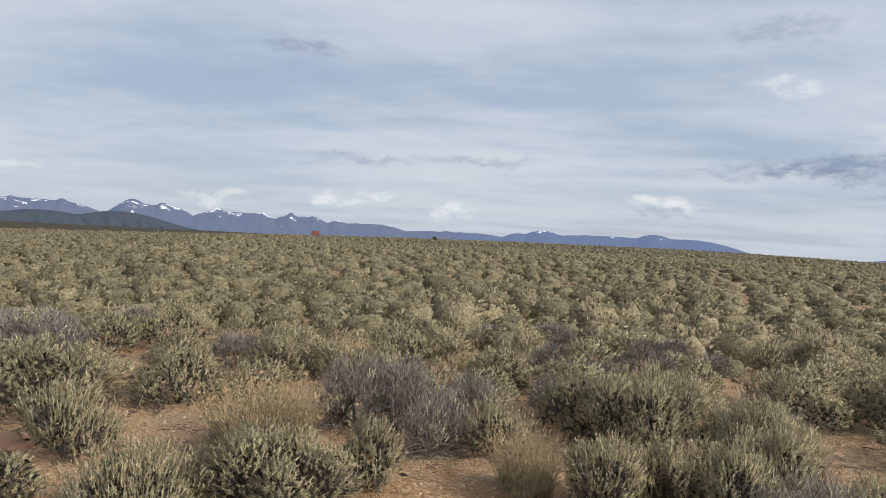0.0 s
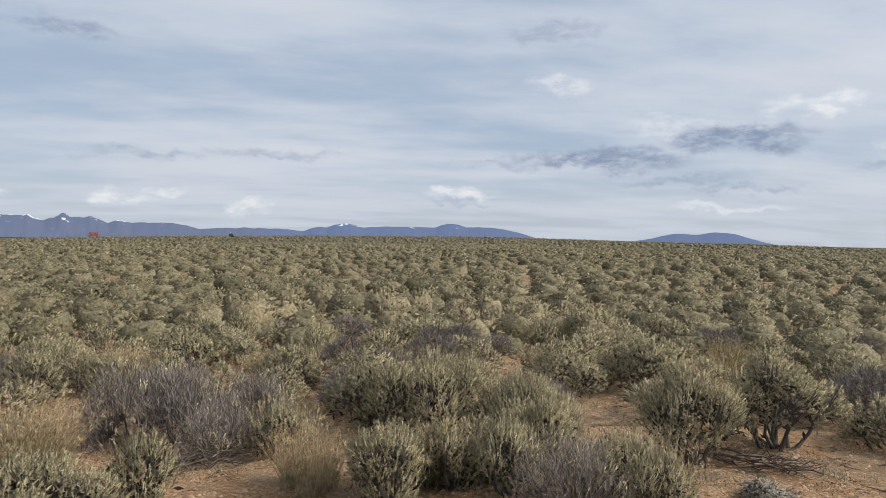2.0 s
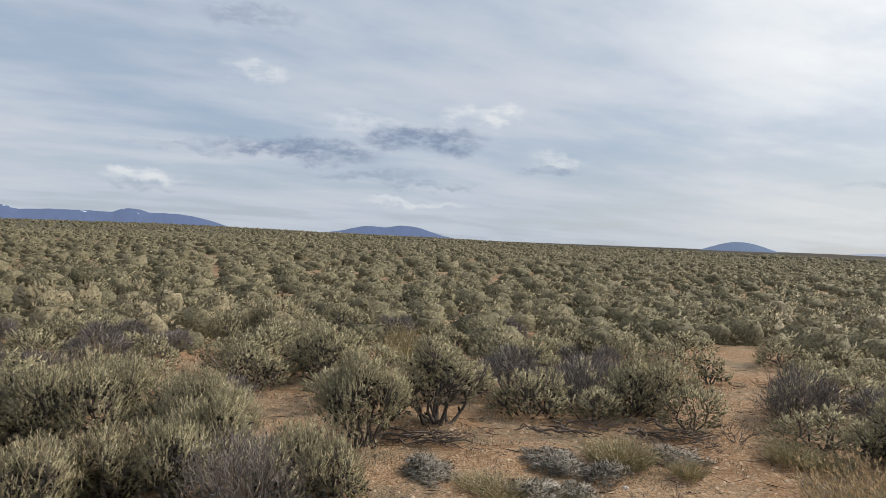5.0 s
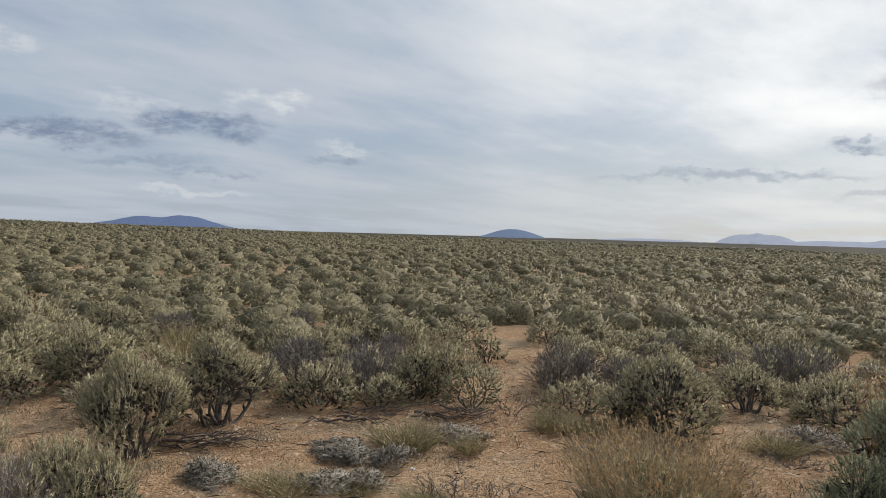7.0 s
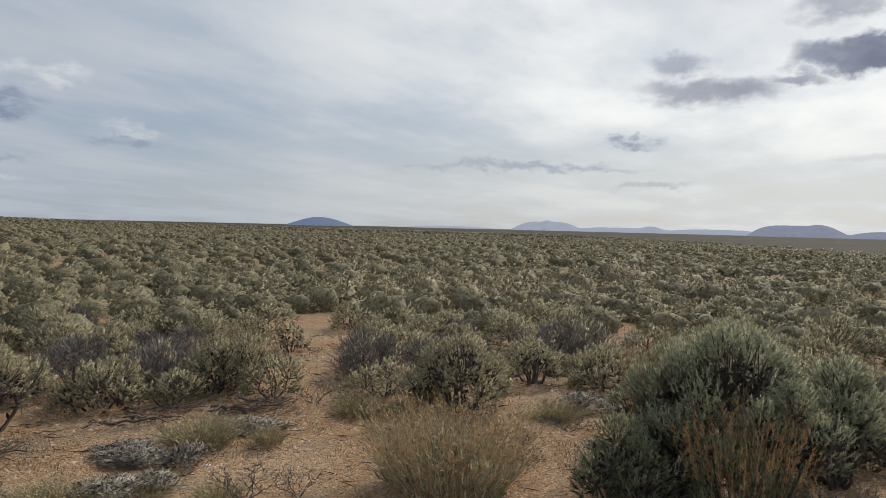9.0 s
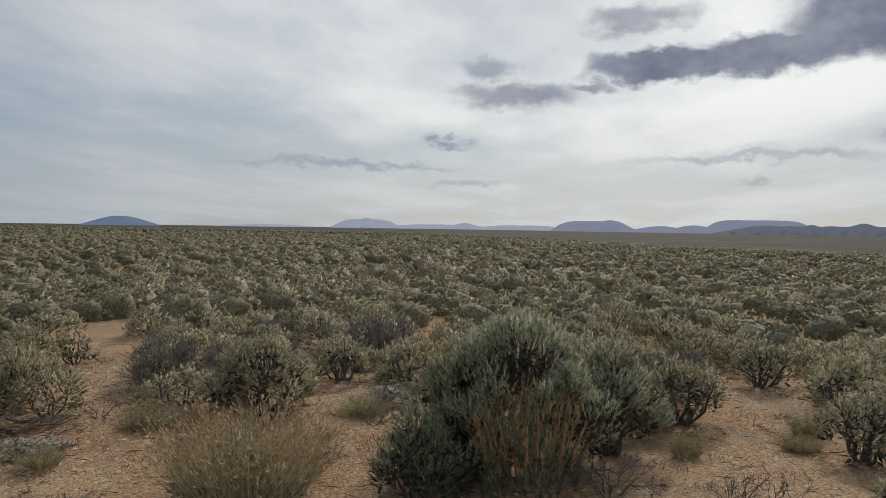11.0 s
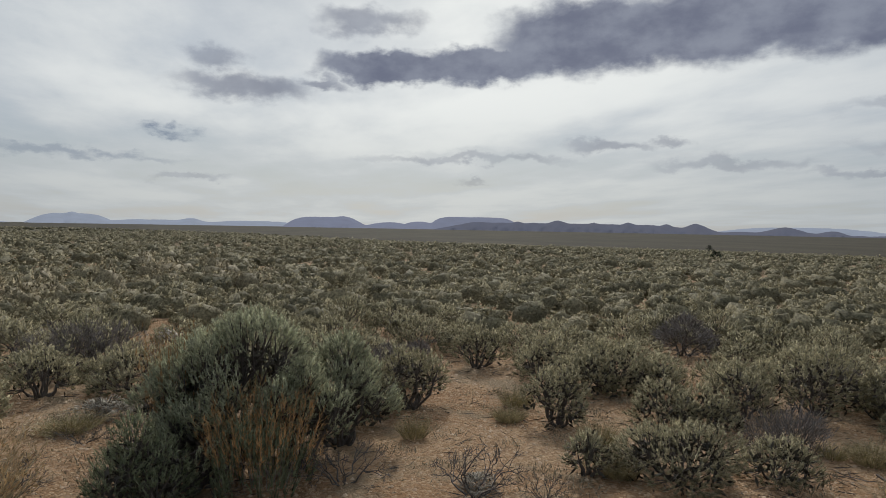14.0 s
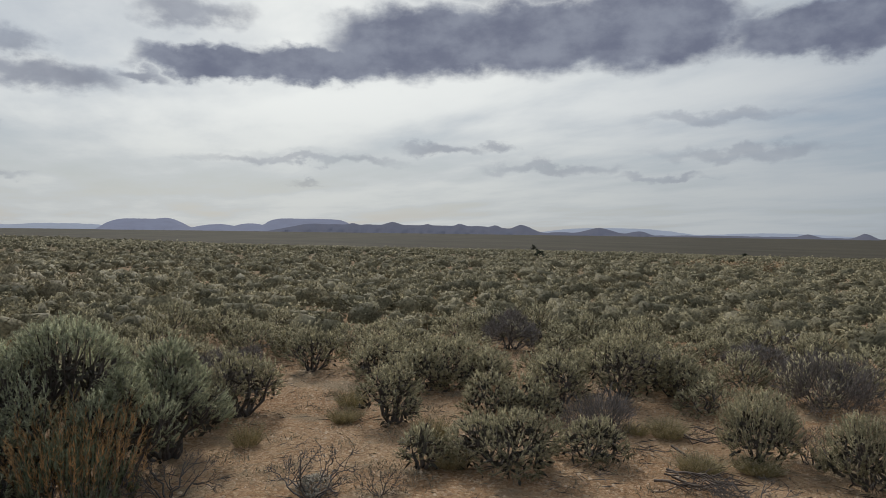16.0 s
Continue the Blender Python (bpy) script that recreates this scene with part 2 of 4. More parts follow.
def bark_material(name, dark_c, pale_c):
    m, nt, bs = nodes_of(name)
    tc = nt.nodes.new("ShaderNodeTexCoord")
    mp = nt.nodes.new("ShaderNodeMapping")
    mp.inputs["Scale"].default_value = (60, 60, 9)
    nt.links.new(tc.outputs["Object"], mp.inputs[0])
    grain = noisen(nt, 1.0, 5, 0.65, mp.outputs[0])
    blot = noisen(nt, 7.0, 3)
    f = mathn(nt, "MULTIPLY_ADD", blot, 0.5, mathn(nt, "MULTIPLY", grain, 0.6))
    nt.links.new(mixc(nt, rangen(nt, f, 0.35, 0.75), dark_c, pale_c), bs.inputs["Base Color"])
    bs.inputs["Roughness"].default_value = 0.9
    bs.inputs["Specular IOR Level"].default_value = 0.2
    bump = nt.nodes.new("ShaderNodeBump")
    bump.inputs["Strength"].default_value, bump.inputs["Distance"].default_value = 0.6, 0.004
    nt.links.new(grain, bump.inputs["Height"])
    nt.links.new(bump.outputs[0], bs.inputs["Normal"])
    return m


BARK = bark_material("sage_bark", (0.055, 0.045, 0.04), (0.17, 0.145, 0.125))
DEAD = bark_material("dead_wood", (0.05, 0.042, 0.038), (0.18, 0.155, 0.14))
LOG = bark_material("weathered_log", (0.06, 0.045, 0.038), (0.22, 0.175, 0.145))


def soil_material():
    m, nt, bs = nodes_of("gravelly_soil")
    geo = nt.nodes.new("ShaderNodeNewGeometry")
    pos = geo.outputs["Position"]
    big = noisen(nt, 0.55, 4, 0.55, pos)
    mid = noisen(nt, 3.2, 5, 0.6, pos)
    fine = noisen(nt, 55.0, 4, 0.7, pos)
    pebbles = nt.nodes.new("ShaderNodeTexVoronoi")
    pebbles.inputs["Scale"].default_value = 46.0
    nt.links.new(pos, pebbles.inputs["Vector"])
    sand = mixc(nt, rangen(nt, mid, 0.32, 0.68), (0.26, 0.142, 0.07), (0.40, 0.245, 0.134))
    sand = mixc(nt, rangen(nt, big, 0.42, 0.66), sand, (0.42, 0.28, 0.165))
    peb = nt.nodes.new("ShaderNodeSeparateColor")
    nt.links.new(pebbles.outputs["Color"], peb.inputs[0])
    sand = mixc(nt, mathn(nt, "MULTIPLY", rangen(nt, peb.outputs[0], 0.45, 1.0), 0.8), sand, (0.54, 0.39, 0.255))
    sand = mixc(nt, mathn(nt, "MULTIPLY", rangen(nt, peb.outputs[1], 0.6, 1.0), 0.6), sand, (0.17, 0.095, 0.05))
    sand = mixc(nt, mathn(nt, "MULTIPLY", rangen(nt, fine, 0.5, 0.75), 0.35), sand, (0.14, 0.085, 0.05))
    litter = rangen(nt, noisen(nt, 1.3, 6, 0.7, pos), 0.52, 0.62)
    sand = mixc(nt, mathn(nt, "MULTIPLY", litter, 0.7), sand, (0.25, 0.20, 0.135))
    # further out the brush closes over the soil
    ln = nt.nodes.new("ShaderNodeVectorMath")
    ln.operation = "LENGTH"
    nt.links.new(pos, ln.inputs[0])
    r = ln.outputs["Value"]
    brush_n = noisen(nt, 0.22, 8, 0.75, pos)
    brush = mixc(nt, rangen(nt, brush_n, 0.35, 0.65), (0.05, 0.046, 0.028), (0.13, 0.115, 0.07))
    strips = nt.nodes.new("ShaderNodeMapping")
    strips.inputs["Scale"].default_value = (0.004, 0.009, 0.0)
    nt.links.new(pos, strips.inputs[0])
    plain_n = noisen(nt, 1.0, 6, 0.6, strips.outputs[0])
    # basin floor: cloud shadow is put into this very dark ground colour
    plain = mixc(nt, rangen(nt, plain_n, 0.38, 0.66), (0.019, 0.0185, 0.012), (0.044, 0.040, 0.025))
    far = mixc(nt, rangen(nt, r, 300.0, 650.0), brush, plain)
    col_out = mixc(nt, rangen(nt, r, 14.0, 90.0, 0.0, 0.95), sand, far)
    nt.links.new(col_out, bs.inputs["Base Color"])
    bs.inputs["Roughness"].default_value = 0.95
    bs.inputs["Specular IOR Level"].default_value = 0.15
    hgt = mathn(nt, "MULTIPLY_ADD", pebbles.outputs["Distance"], -0.6, mathn(nt, "ADD", fine, mid))
    bump = nt.nodes.new("ShaderNodeBump")
    bump.inputs["Strength"].default_value, bump.inputs["Distance"].default_value = 0.9, 0.03
    nt.links.new(hgt, bump.inputs["Height"])
    nt.links.new(bump.outputs[0], bs.inputs["Normal"])
    return m


SOIL = soil_material()


def stone_material(name, a, b):
    m, nt, bs = nodes_of(name)
    geo = nt.nodes.new("ShaderNodeNewGeometry")
    c = mixc(nt, geo.outputs["Random Per Island"], a, b)
    c = mixc(nt, mathn(nt, "MULTIPLY", noisen(nt, 40.0, 4, 0.65), 0.5), c, (0.25, 0.16, 0.10))
    nt.links.new(c, bs.inputs["Base Color"])
    bs.inputs["Roughness"].default_value = 0.9
    return m


GRAVEL = stone_material("gravel", (0.30, 0.18, 0.10), (0.62, 0.48, 0.34))
RED_ROCK = stone_material("red_rock", (0.27, 0.15, 0.10), (0.30, 0.17, 0.11))
PALE_ROCK = stone_material("pale_rock", (0.62, 0.58, 0.54), (0.66, 0.62, 0.58))


def range_material(name, colour, shade, haze_c, haze_s, snow=0.0, snow_from=70.0):
    """Far mountains, a distant backdrop: the haze of kilometres of air is put into their colour and a faint blue glow.
    """
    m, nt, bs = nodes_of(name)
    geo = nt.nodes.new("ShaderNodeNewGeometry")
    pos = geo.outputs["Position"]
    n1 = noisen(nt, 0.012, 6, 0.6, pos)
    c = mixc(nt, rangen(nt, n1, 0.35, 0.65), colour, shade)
    haze_emit = mixc(nt, rangen(nt, n1, 0.35, 0.65), haze_c, tuple(x * 0.86 for x in haze_c))
    if snow:
        sp = nt.nodes.new("ShaderNodeSeparateXYZ")
        nt.links.new(pos, sp.inputs[0])
        n2 = noisen(nt, 0.017, 5, 0.62, pos)
        lift = rangen(nt, sp.outputs[2], snow_from - 30, snow_from + 25, -0.10, 0.05)
        k = rangen(nt, mathn(nt, "ADD", n2, lift), 0.605, 0.63, 0.0, snow)
        c = mixc(nt, k, c, (0.85, 0.87, 0.9))
        haze_emit = mixc(nt, k, haze_emit, (0.34, 0.38, 0.46))
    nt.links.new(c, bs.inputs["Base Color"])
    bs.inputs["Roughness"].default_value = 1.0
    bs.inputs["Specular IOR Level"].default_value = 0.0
    nt.links.new(haze_emit, bs.inputs["Emission Color"])
    bs.inputs["Emission Strength"].default_value = haze_s
    return m


# ---- shape of the land ----
EYE = 1.6


def land(x, y):
    """Height of the ground: level round the viewer, a low swell to the north, a long fall to a basin in the south-east."""
    x, y = np.asarray(x, float), np.asarray(y, float)
    r = np.hypot(x, y)
    az = np.degrees(np.arctan2(-x, y))
    north = np.exp(-((az + 12) / 34.0) ** 2)
    basin = 1 / (1 + np.exp((az + 98) / 6.5)) * (1 / (1 + np.exp(-(az + 205) / 10.0)))
    crest_el = -0.62 + 0.78 * north - 1.05 * basin - 0.5 / (1 + np.exp(-(az - 25) / 5.0))
    crest_r = 330.0 - 200.0 / (1 + np.exp((az + 88) / 9.0))
    crest_z = EYE - 0.45 + crest_r * np.tan(np.radians(crest_el))
    k = np.clip(r / crest_r, 0, None)
    inner = crest_z * np.clip(k, 0, 1) ** 1.6
    fall = np.clip((r - crest_r) / (2.2 * crest_r), 0, 1)
    fall = fall * fall * (3 - 2 * fall)
    floor_z = -22.0
    z = np.where(k <= 1, inner, crest_z + (floor_z - crest_z) * fall)
    near = 0.035 * np.sin(1.1 * x + 0.6) * np.sin(0.9 * y - 0.4) + 0.015 * np.sin(3.1 * x - y) * np.sin(2.7 * y + 0.8 * x)
    wave = 0.25 * np.sin(0.043 * x + 1.0) * np.sin(0.037 * y) * np.clip((r - 15) / 60, 0, 1) * (r < 1500)
    return z + near * np.exp(-((r / 60) ** 2)) + wave


def mesh_of(name, verts, faces, material, normals=None, tip=None, tone=None, smooth=False):
    """A mesh from arrays: verts n x 3, faces m x 3 or m x 4."""
    verts, faces = np.asarray(verts, np.float32), np.asarray(faces, np.int32)
    if normals is not None:
        # wind each leaf so that its face looks the way of the crown
        a, b, c = verts[faces[:, 0]], verts[faces[:, 1]], verts[faces[:, -1]]
        wrong = np.einsum("ij,ij->i", np.cross(b - a, c - a), np.asarray(normals)[faces[:, 0]]) < 0
        faces = np.where(wrong[:, None], faces[:, ::-1], faces)
    me = bpy.data.meshes.new(name)
    k = faces.shape[1]
    me.vertices.add(len(verts))
    me.vertices.foreach_set("co", verts.ravel())
    me.loops.add(faces.size)
    me.loops.foreach_set("vertex_index", np.ascontiguousarray(faces).ravel())
    me.polygons.add(len(faces))
    me.polygons.foreach_set("loop_start", np.arange(0, faces.size, k, dtype=np.int32))
    if smooth or normals is not None:
        me.polygons.foreach_set("use_smooth", np.ones(len(faces), bool))
    for key, values in (("tone", tone), ("tip", tip)):
        if values is not None:
            at = me.attributes.new(key, "FLOAT", "POINT")
            at.data.foreach_set("value", np.asarray(values, np.float32))
    me.materials.append(material)
    me.update(calc_edges=True)
    if normals is not None:
        me.normals_split_custom_set_from_vertices(np.asarray(normals, np.float32))
    return me


def ground_sheet():
    radii = np.concatenate([[0.0], np.geomspace(0.6, 4900.0, 125)])
    n = 320
    ang = np.linspace(0, 2 * np.pi, n, endpoint=False)
    R, A = np.meshgrid(radii[1:], ang, indexing="ij")
    X, Y = R * np.sin(A), R * np.cos(A)
    V = np.stack([X, Y, land(X, Y)], -1).reshape(-1, 3)
    i, j = np.meshgrid(np.arange(len(radii) - 2), np.arange(n), indexing="ij")
    a, b = i * n + j, i * n + (j + 1) % n
    F = np.stack([a, b, b + n, a + n], -1).reshape(-1, 4)
    c = len(V)
    V = np.vstack([V, [[0, 0, float(land(0, 0))]]])
    j = np.arange(n)
    cap = np.stack([np.full(n, c), (j + 1) % n, j, j], -1)
    me = mesh_of("ground", V, F[:, ::-1], SOIL, smooth=True)
    g = tagged(new("ground", me), "orange gravelly desert soil under open sagebrush", "ground", kind="structure")
    bm = bmesh.new()
    bm.from_mesh(me)
    bm.verts.ensure_lookup_table()
    bm.faces.new([bm.verts[int(q)] for q in j[::-1]]).smooth = True
    bm.verts.remove(bm.verts[c])
    bmesh.ops.recalc_face_normals(bm, faces=bm.faces[:])
    bm.to_mesh(me)
    bm.free()
    return g


ground_sheet()


# ---- far mountains ----
def mountains(name, label, material, dist, base_z, az_from, az_to, peaks, rough=0.06, depth=500.0, seed=0, flat=None):
    """A ridge along a stretch of azimuth. peaks: azimuth, elevation in degrees, half width; flat: a level cap in degrees."""
    n, rows = int(abs(az_to - az_from) * 9) + 12, 13
    az = np.linspace(az_from, az_to, n)
    el = np.full(n, -0.6)
    for p, h, w, power in peaks:
        d = np.abs(az - p) / w
        el = np.logaddexp(el * 22, (-0.6 + (h + 0.6) * np.exp(-d ** power)) * 22) / 22
    jag = np.array([noise.fractal((a * 1.3, seed * 7.7, 0.0), 1.0, 2.0, 5) for a in az])
    el = el + rough * jag
    if flat is not None:
        el = np.minimum(el, flat + 0.02 * jag)
    edge = np.minimum(az - az.min(), az.max() - az)
    top = EYE + dist * np.tan(np.radians(el))
    top = base_z - 6 + (top - base_z + 6) * np.clip(edge / 1.2, 0, 1)
    V = []
    for q in range(rows):
        s = q / (rows - 1)
        rise = (1 - abs(1 - 1.45 * s) ** 1.5) if s < 0.69 else 1 - ((s - 0.69) / 0.31) ** 1.3
        for a, z in zip(az, top):
            spur = noise.fractal((a * 2.2, s * 3.0 + seed, 1.5), 1.0, 2.0, 4)
            d = dist - depth * (0.69 - s) + 60 * spur * (0.2 + abs(0.69 - s))
            zz = base_z - 6 + (z - base_z + 6) * max(0.0, min(1.0, rise + 0.10 * spur * (1 - rise) * 2.0 * (s > 0.02)))
            V.append((-math.sin(radians(a)) * d, math.cos(radians(a)) * d, zz))
    i, j = np.meshgrid(np.arange(rows - 1), np.arange(n - 1), indexing="ij")
    a = i * n + j
    F = np.stack([a, a + 1, a + n + 1, a + n], -1).reshape(-1, 4)
    ob = new(name, mesh_of(name, V, F, material, smooth=True))
    return tagged(ob, label, "mountain", kind="structure")


# bluish tones and emission paint the air haze in front of each range
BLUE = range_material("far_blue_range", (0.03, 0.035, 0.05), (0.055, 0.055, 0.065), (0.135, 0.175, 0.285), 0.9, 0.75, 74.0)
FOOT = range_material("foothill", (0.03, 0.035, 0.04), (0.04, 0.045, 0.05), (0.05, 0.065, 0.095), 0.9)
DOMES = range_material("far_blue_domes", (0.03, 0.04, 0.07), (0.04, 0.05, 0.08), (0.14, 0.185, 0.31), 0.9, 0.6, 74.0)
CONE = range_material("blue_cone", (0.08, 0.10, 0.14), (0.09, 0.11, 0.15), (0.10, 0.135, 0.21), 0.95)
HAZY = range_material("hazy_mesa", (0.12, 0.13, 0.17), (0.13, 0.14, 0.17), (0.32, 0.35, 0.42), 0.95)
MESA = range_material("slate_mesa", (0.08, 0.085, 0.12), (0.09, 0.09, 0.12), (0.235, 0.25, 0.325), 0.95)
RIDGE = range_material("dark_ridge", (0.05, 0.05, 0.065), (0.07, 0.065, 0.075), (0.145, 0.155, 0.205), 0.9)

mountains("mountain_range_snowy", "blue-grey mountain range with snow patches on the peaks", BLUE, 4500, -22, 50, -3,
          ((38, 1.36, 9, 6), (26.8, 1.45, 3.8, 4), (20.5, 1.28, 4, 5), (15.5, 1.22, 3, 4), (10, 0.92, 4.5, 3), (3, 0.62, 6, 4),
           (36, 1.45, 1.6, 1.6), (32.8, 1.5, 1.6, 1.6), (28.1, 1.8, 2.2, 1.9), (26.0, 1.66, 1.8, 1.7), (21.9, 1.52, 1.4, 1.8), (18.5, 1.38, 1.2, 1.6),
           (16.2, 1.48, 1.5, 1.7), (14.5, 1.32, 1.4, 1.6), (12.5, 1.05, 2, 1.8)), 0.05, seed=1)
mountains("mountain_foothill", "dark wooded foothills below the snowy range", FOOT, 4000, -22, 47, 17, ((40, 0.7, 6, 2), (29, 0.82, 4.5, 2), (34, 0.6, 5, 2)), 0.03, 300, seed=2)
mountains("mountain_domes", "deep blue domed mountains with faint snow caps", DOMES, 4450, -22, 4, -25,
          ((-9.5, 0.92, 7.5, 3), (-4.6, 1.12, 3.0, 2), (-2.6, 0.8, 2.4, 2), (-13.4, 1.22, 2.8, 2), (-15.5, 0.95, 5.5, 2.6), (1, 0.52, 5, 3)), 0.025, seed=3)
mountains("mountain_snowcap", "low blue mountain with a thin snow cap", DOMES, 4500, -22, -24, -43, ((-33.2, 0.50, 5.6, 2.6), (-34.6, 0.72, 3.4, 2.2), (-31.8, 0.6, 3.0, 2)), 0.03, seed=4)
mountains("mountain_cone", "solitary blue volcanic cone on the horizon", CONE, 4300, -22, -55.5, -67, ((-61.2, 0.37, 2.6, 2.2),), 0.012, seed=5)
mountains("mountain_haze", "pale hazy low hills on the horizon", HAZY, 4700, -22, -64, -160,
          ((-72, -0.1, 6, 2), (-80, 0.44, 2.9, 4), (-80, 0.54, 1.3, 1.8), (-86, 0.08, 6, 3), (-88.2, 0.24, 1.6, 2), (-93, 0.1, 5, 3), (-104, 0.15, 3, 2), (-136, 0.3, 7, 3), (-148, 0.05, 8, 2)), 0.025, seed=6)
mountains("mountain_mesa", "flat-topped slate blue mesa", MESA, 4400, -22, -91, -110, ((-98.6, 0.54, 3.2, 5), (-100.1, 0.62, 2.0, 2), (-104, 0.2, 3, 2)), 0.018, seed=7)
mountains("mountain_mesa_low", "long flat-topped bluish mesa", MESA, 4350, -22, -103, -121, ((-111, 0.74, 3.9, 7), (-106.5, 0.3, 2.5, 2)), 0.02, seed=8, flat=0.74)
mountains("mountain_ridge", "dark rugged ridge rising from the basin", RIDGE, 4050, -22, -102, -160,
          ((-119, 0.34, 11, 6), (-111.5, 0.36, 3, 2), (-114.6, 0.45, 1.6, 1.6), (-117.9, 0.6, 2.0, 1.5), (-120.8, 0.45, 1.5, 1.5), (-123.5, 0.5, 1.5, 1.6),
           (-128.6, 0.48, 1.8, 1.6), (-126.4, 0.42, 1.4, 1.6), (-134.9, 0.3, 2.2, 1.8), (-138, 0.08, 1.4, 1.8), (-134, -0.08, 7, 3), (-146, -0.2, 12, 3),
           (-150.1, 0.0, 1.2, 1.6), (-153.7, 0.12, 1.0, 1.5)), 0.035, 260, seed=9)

# ---- plants: building blocks ----
RNG = np.random.default_rng(11)


def unit(a):
    return a / np.maximum(np.linalg.norm(a, axis=-1, keepdims=True), 1e-9)


def blades(base, way, length, width, rng, waist=0.45):
    """Narrow four-cornered leaves or twigs from base along way."""
    n = len(base)
    side = unit(np.cross(way, rng.normal(size=(n, 3)))) * (np.asarray(width) / 2).reshape(-1, 1)
    L = np.asarray(length).reshape(-1, 1)
    mid = base + way * L * waist
    V = np.stack([base, mid + side, base + way * L, mid - side], 1).reshape(-1, 3)
    return V, np.arange(4 * n).reshape(-1, 4)


def tubes(paths, sides=4):
    """Tapered stems. Each path: a list of (point, radius)."""
    VV, FF, o = [], [], 0
    for path in paths:
        P = np.array([p for p, _ in path], float)
        T = unit(np.gradient(P, axis=0))
        ref = np.array([0.3, 0.5, 0.8])
        for i, (p, r) in enumerate(path):
            a = unit(np.cross(T[i], ref))
            b = np.cross(T[i], a)
            for k in range(sides):
                t = 2 * np.pi * k / sides
                VV.append(P[i] + r * (np.cos(t) * a + np.sin(t) * b))
        for i in range(len(path) - 1):
            for k in range(sides):
                q = o + i * sides
                FF.append((q + k, q + (k + 1) % sides, q + sides + (k + 1) % sides, q + sides + k))
        o += len(path) * sides
    return np.array(VV), np.array(FF)


def bend(a, b, rng, steps=4, wob=0.12, r0=0.01, r1=0.004, lift=0.15):
    a, b = np.asarray(a, float), np.asarray(b, float)
    L = np.linalg.norm(b - a)
    out = []
    for i in range(steps + 1):
        s = i / steps
        p = a + (b - a) * s + np.array([0, 0, -lift * L * math.sin(math.pi * s)]) + (rng.normal(size=3) * wob * L * 0.4 if 0 < i < steps else 0)
        out.append((p, r0 + (r1 - r0) * s))
    return out


def crown(rng, lobes, w, h, low, high_bias=1.0, lift=0.0, lop=0.25):
    """Centres of foliage lobes on a lumpy dome, w wide and h high."""
    th = rng.uniform(0, 2 * np.pi, lobes)
    s = low + (1 - low) * rng.uniform(0, 1, lobes) ** high_bias
    ph = np.arcsin(np.clip(s, -0.2, 1))
    k = rng.uniform(0.6, 1.0, lobes)
    lump = 1 + lop * np.sin(2 * th + rng.uniform(0, 6)) * np.cos(ph) + lop * 0.6 * np.sin(3 * th + rng.uniform(0, 6))
    return np.stack([np.cos(ph) * np.cos(th) * w / 2 * k * lump * 0.95, np.cos(ph) * np.sin(th) * w / 2 * k * lump * 0.95,
                     lift + np.maximum(0.04, np.sin(ph) * (h - lift) * k * 0.88)], 1)


def skeleton(rng, centres, mains, r0, spread):
    """Stems from the root that fork out to the lobes."""
    paths, mids = [], []
    order = np.argsort(np.arctan2(centres[:, 1], centres[:, 0]))
    for chunk in np.array_split(order, mains):
        if not len(chunk):
            continue
        goal = centres[chunk].mean(0)
        root = np.array([goal[0] * spread, goal[1] * spread, -0.03])
        fork = root + (goal - root) * 0.55 + rng.normal(size=3) * 0.02
        paths.append(bend(root, fork, rng, 4, 0.14, r0, r0 * 0.6, 0.12))
        for c in chunk:
            paths.append(bend(fork, centres[c], rng, 3, 0.16, r0 * 0.5, r0 * 0.16, 0.08))
    return paths


def sprays(rng, centres, per, size, up, leaves, leaf_len, leaf_w, sprig):
    """Leaves on short sprigs that burst from each lobe: vertices, faces, normals of the crown, paleness towards the
    tips and on the side painted as lit.
    """
    n = len(centres) * per
    c = np.repeat(centres, per, 0)
    out = unit(c * np.array([1, 1, 0.8]) + np.array([0, 0, 0.05]))
    knob = unit(rng.normal(size=(n, 3)) + out * 0.6 + np.array([0, 0, 0.25]))
    start = c + knob * size * rng.uniform(0.25, 1.0, (n, 1))
    start[:, 2] = np.maximum(start[:, 2], 0.01)
    d = unit(knob * 0.6 + rng.normal(size=(n, 3)) * 0.35 + out * 0.3 + np.array([0, 0, up]))
    L = sprig * rng.uniform(0.6, 1.3, n)
    s = np.tile(np.linspace(0.15, 1.0, leaves), n) if leaves > 1 else np.full(n, 0.5)
    rp = lambda a: np.repeat(a, leaves, 0)
    b = rp(start) + rp(d * L[:, None]) * s[:, None]
    m = n * leaves
    way = unit(rp(d) + rng.normal(size=(m, 3)) * 0.32)
    nor = unit(rp(knob) * 0.6 + rp(out) * 0.4 + np.array([0, 0, 0.25]) + rng.normal(size=(m, 3)) * 0.22)
    side = unit(np.cross(way, nor + rng.normal(size=(m, 3)) * 0.5))
    ll = (leaf_len * rng.uniform(0.7, 1.3, m))[:, None]
    ww = (leaf_w * rng.uniform(0.7, 1.25, m) / 2)[:, None]
    mid = b + way * ll * 0.5
    V = np.stack([b, mid + side * ww, b + way * ll, mid - side * ww], 1).reshape(-1, 3)
    V[:, 2] = np.maximum(V[:, 2], 0.004)
    # leaves facing up and out are coloured paler, as if lit
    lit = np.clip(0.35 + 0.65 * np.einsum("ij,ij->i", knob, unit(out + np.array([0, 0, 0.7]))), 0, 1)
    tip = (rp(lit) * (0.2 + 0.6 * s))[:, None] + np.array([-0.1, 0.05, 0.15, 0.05])
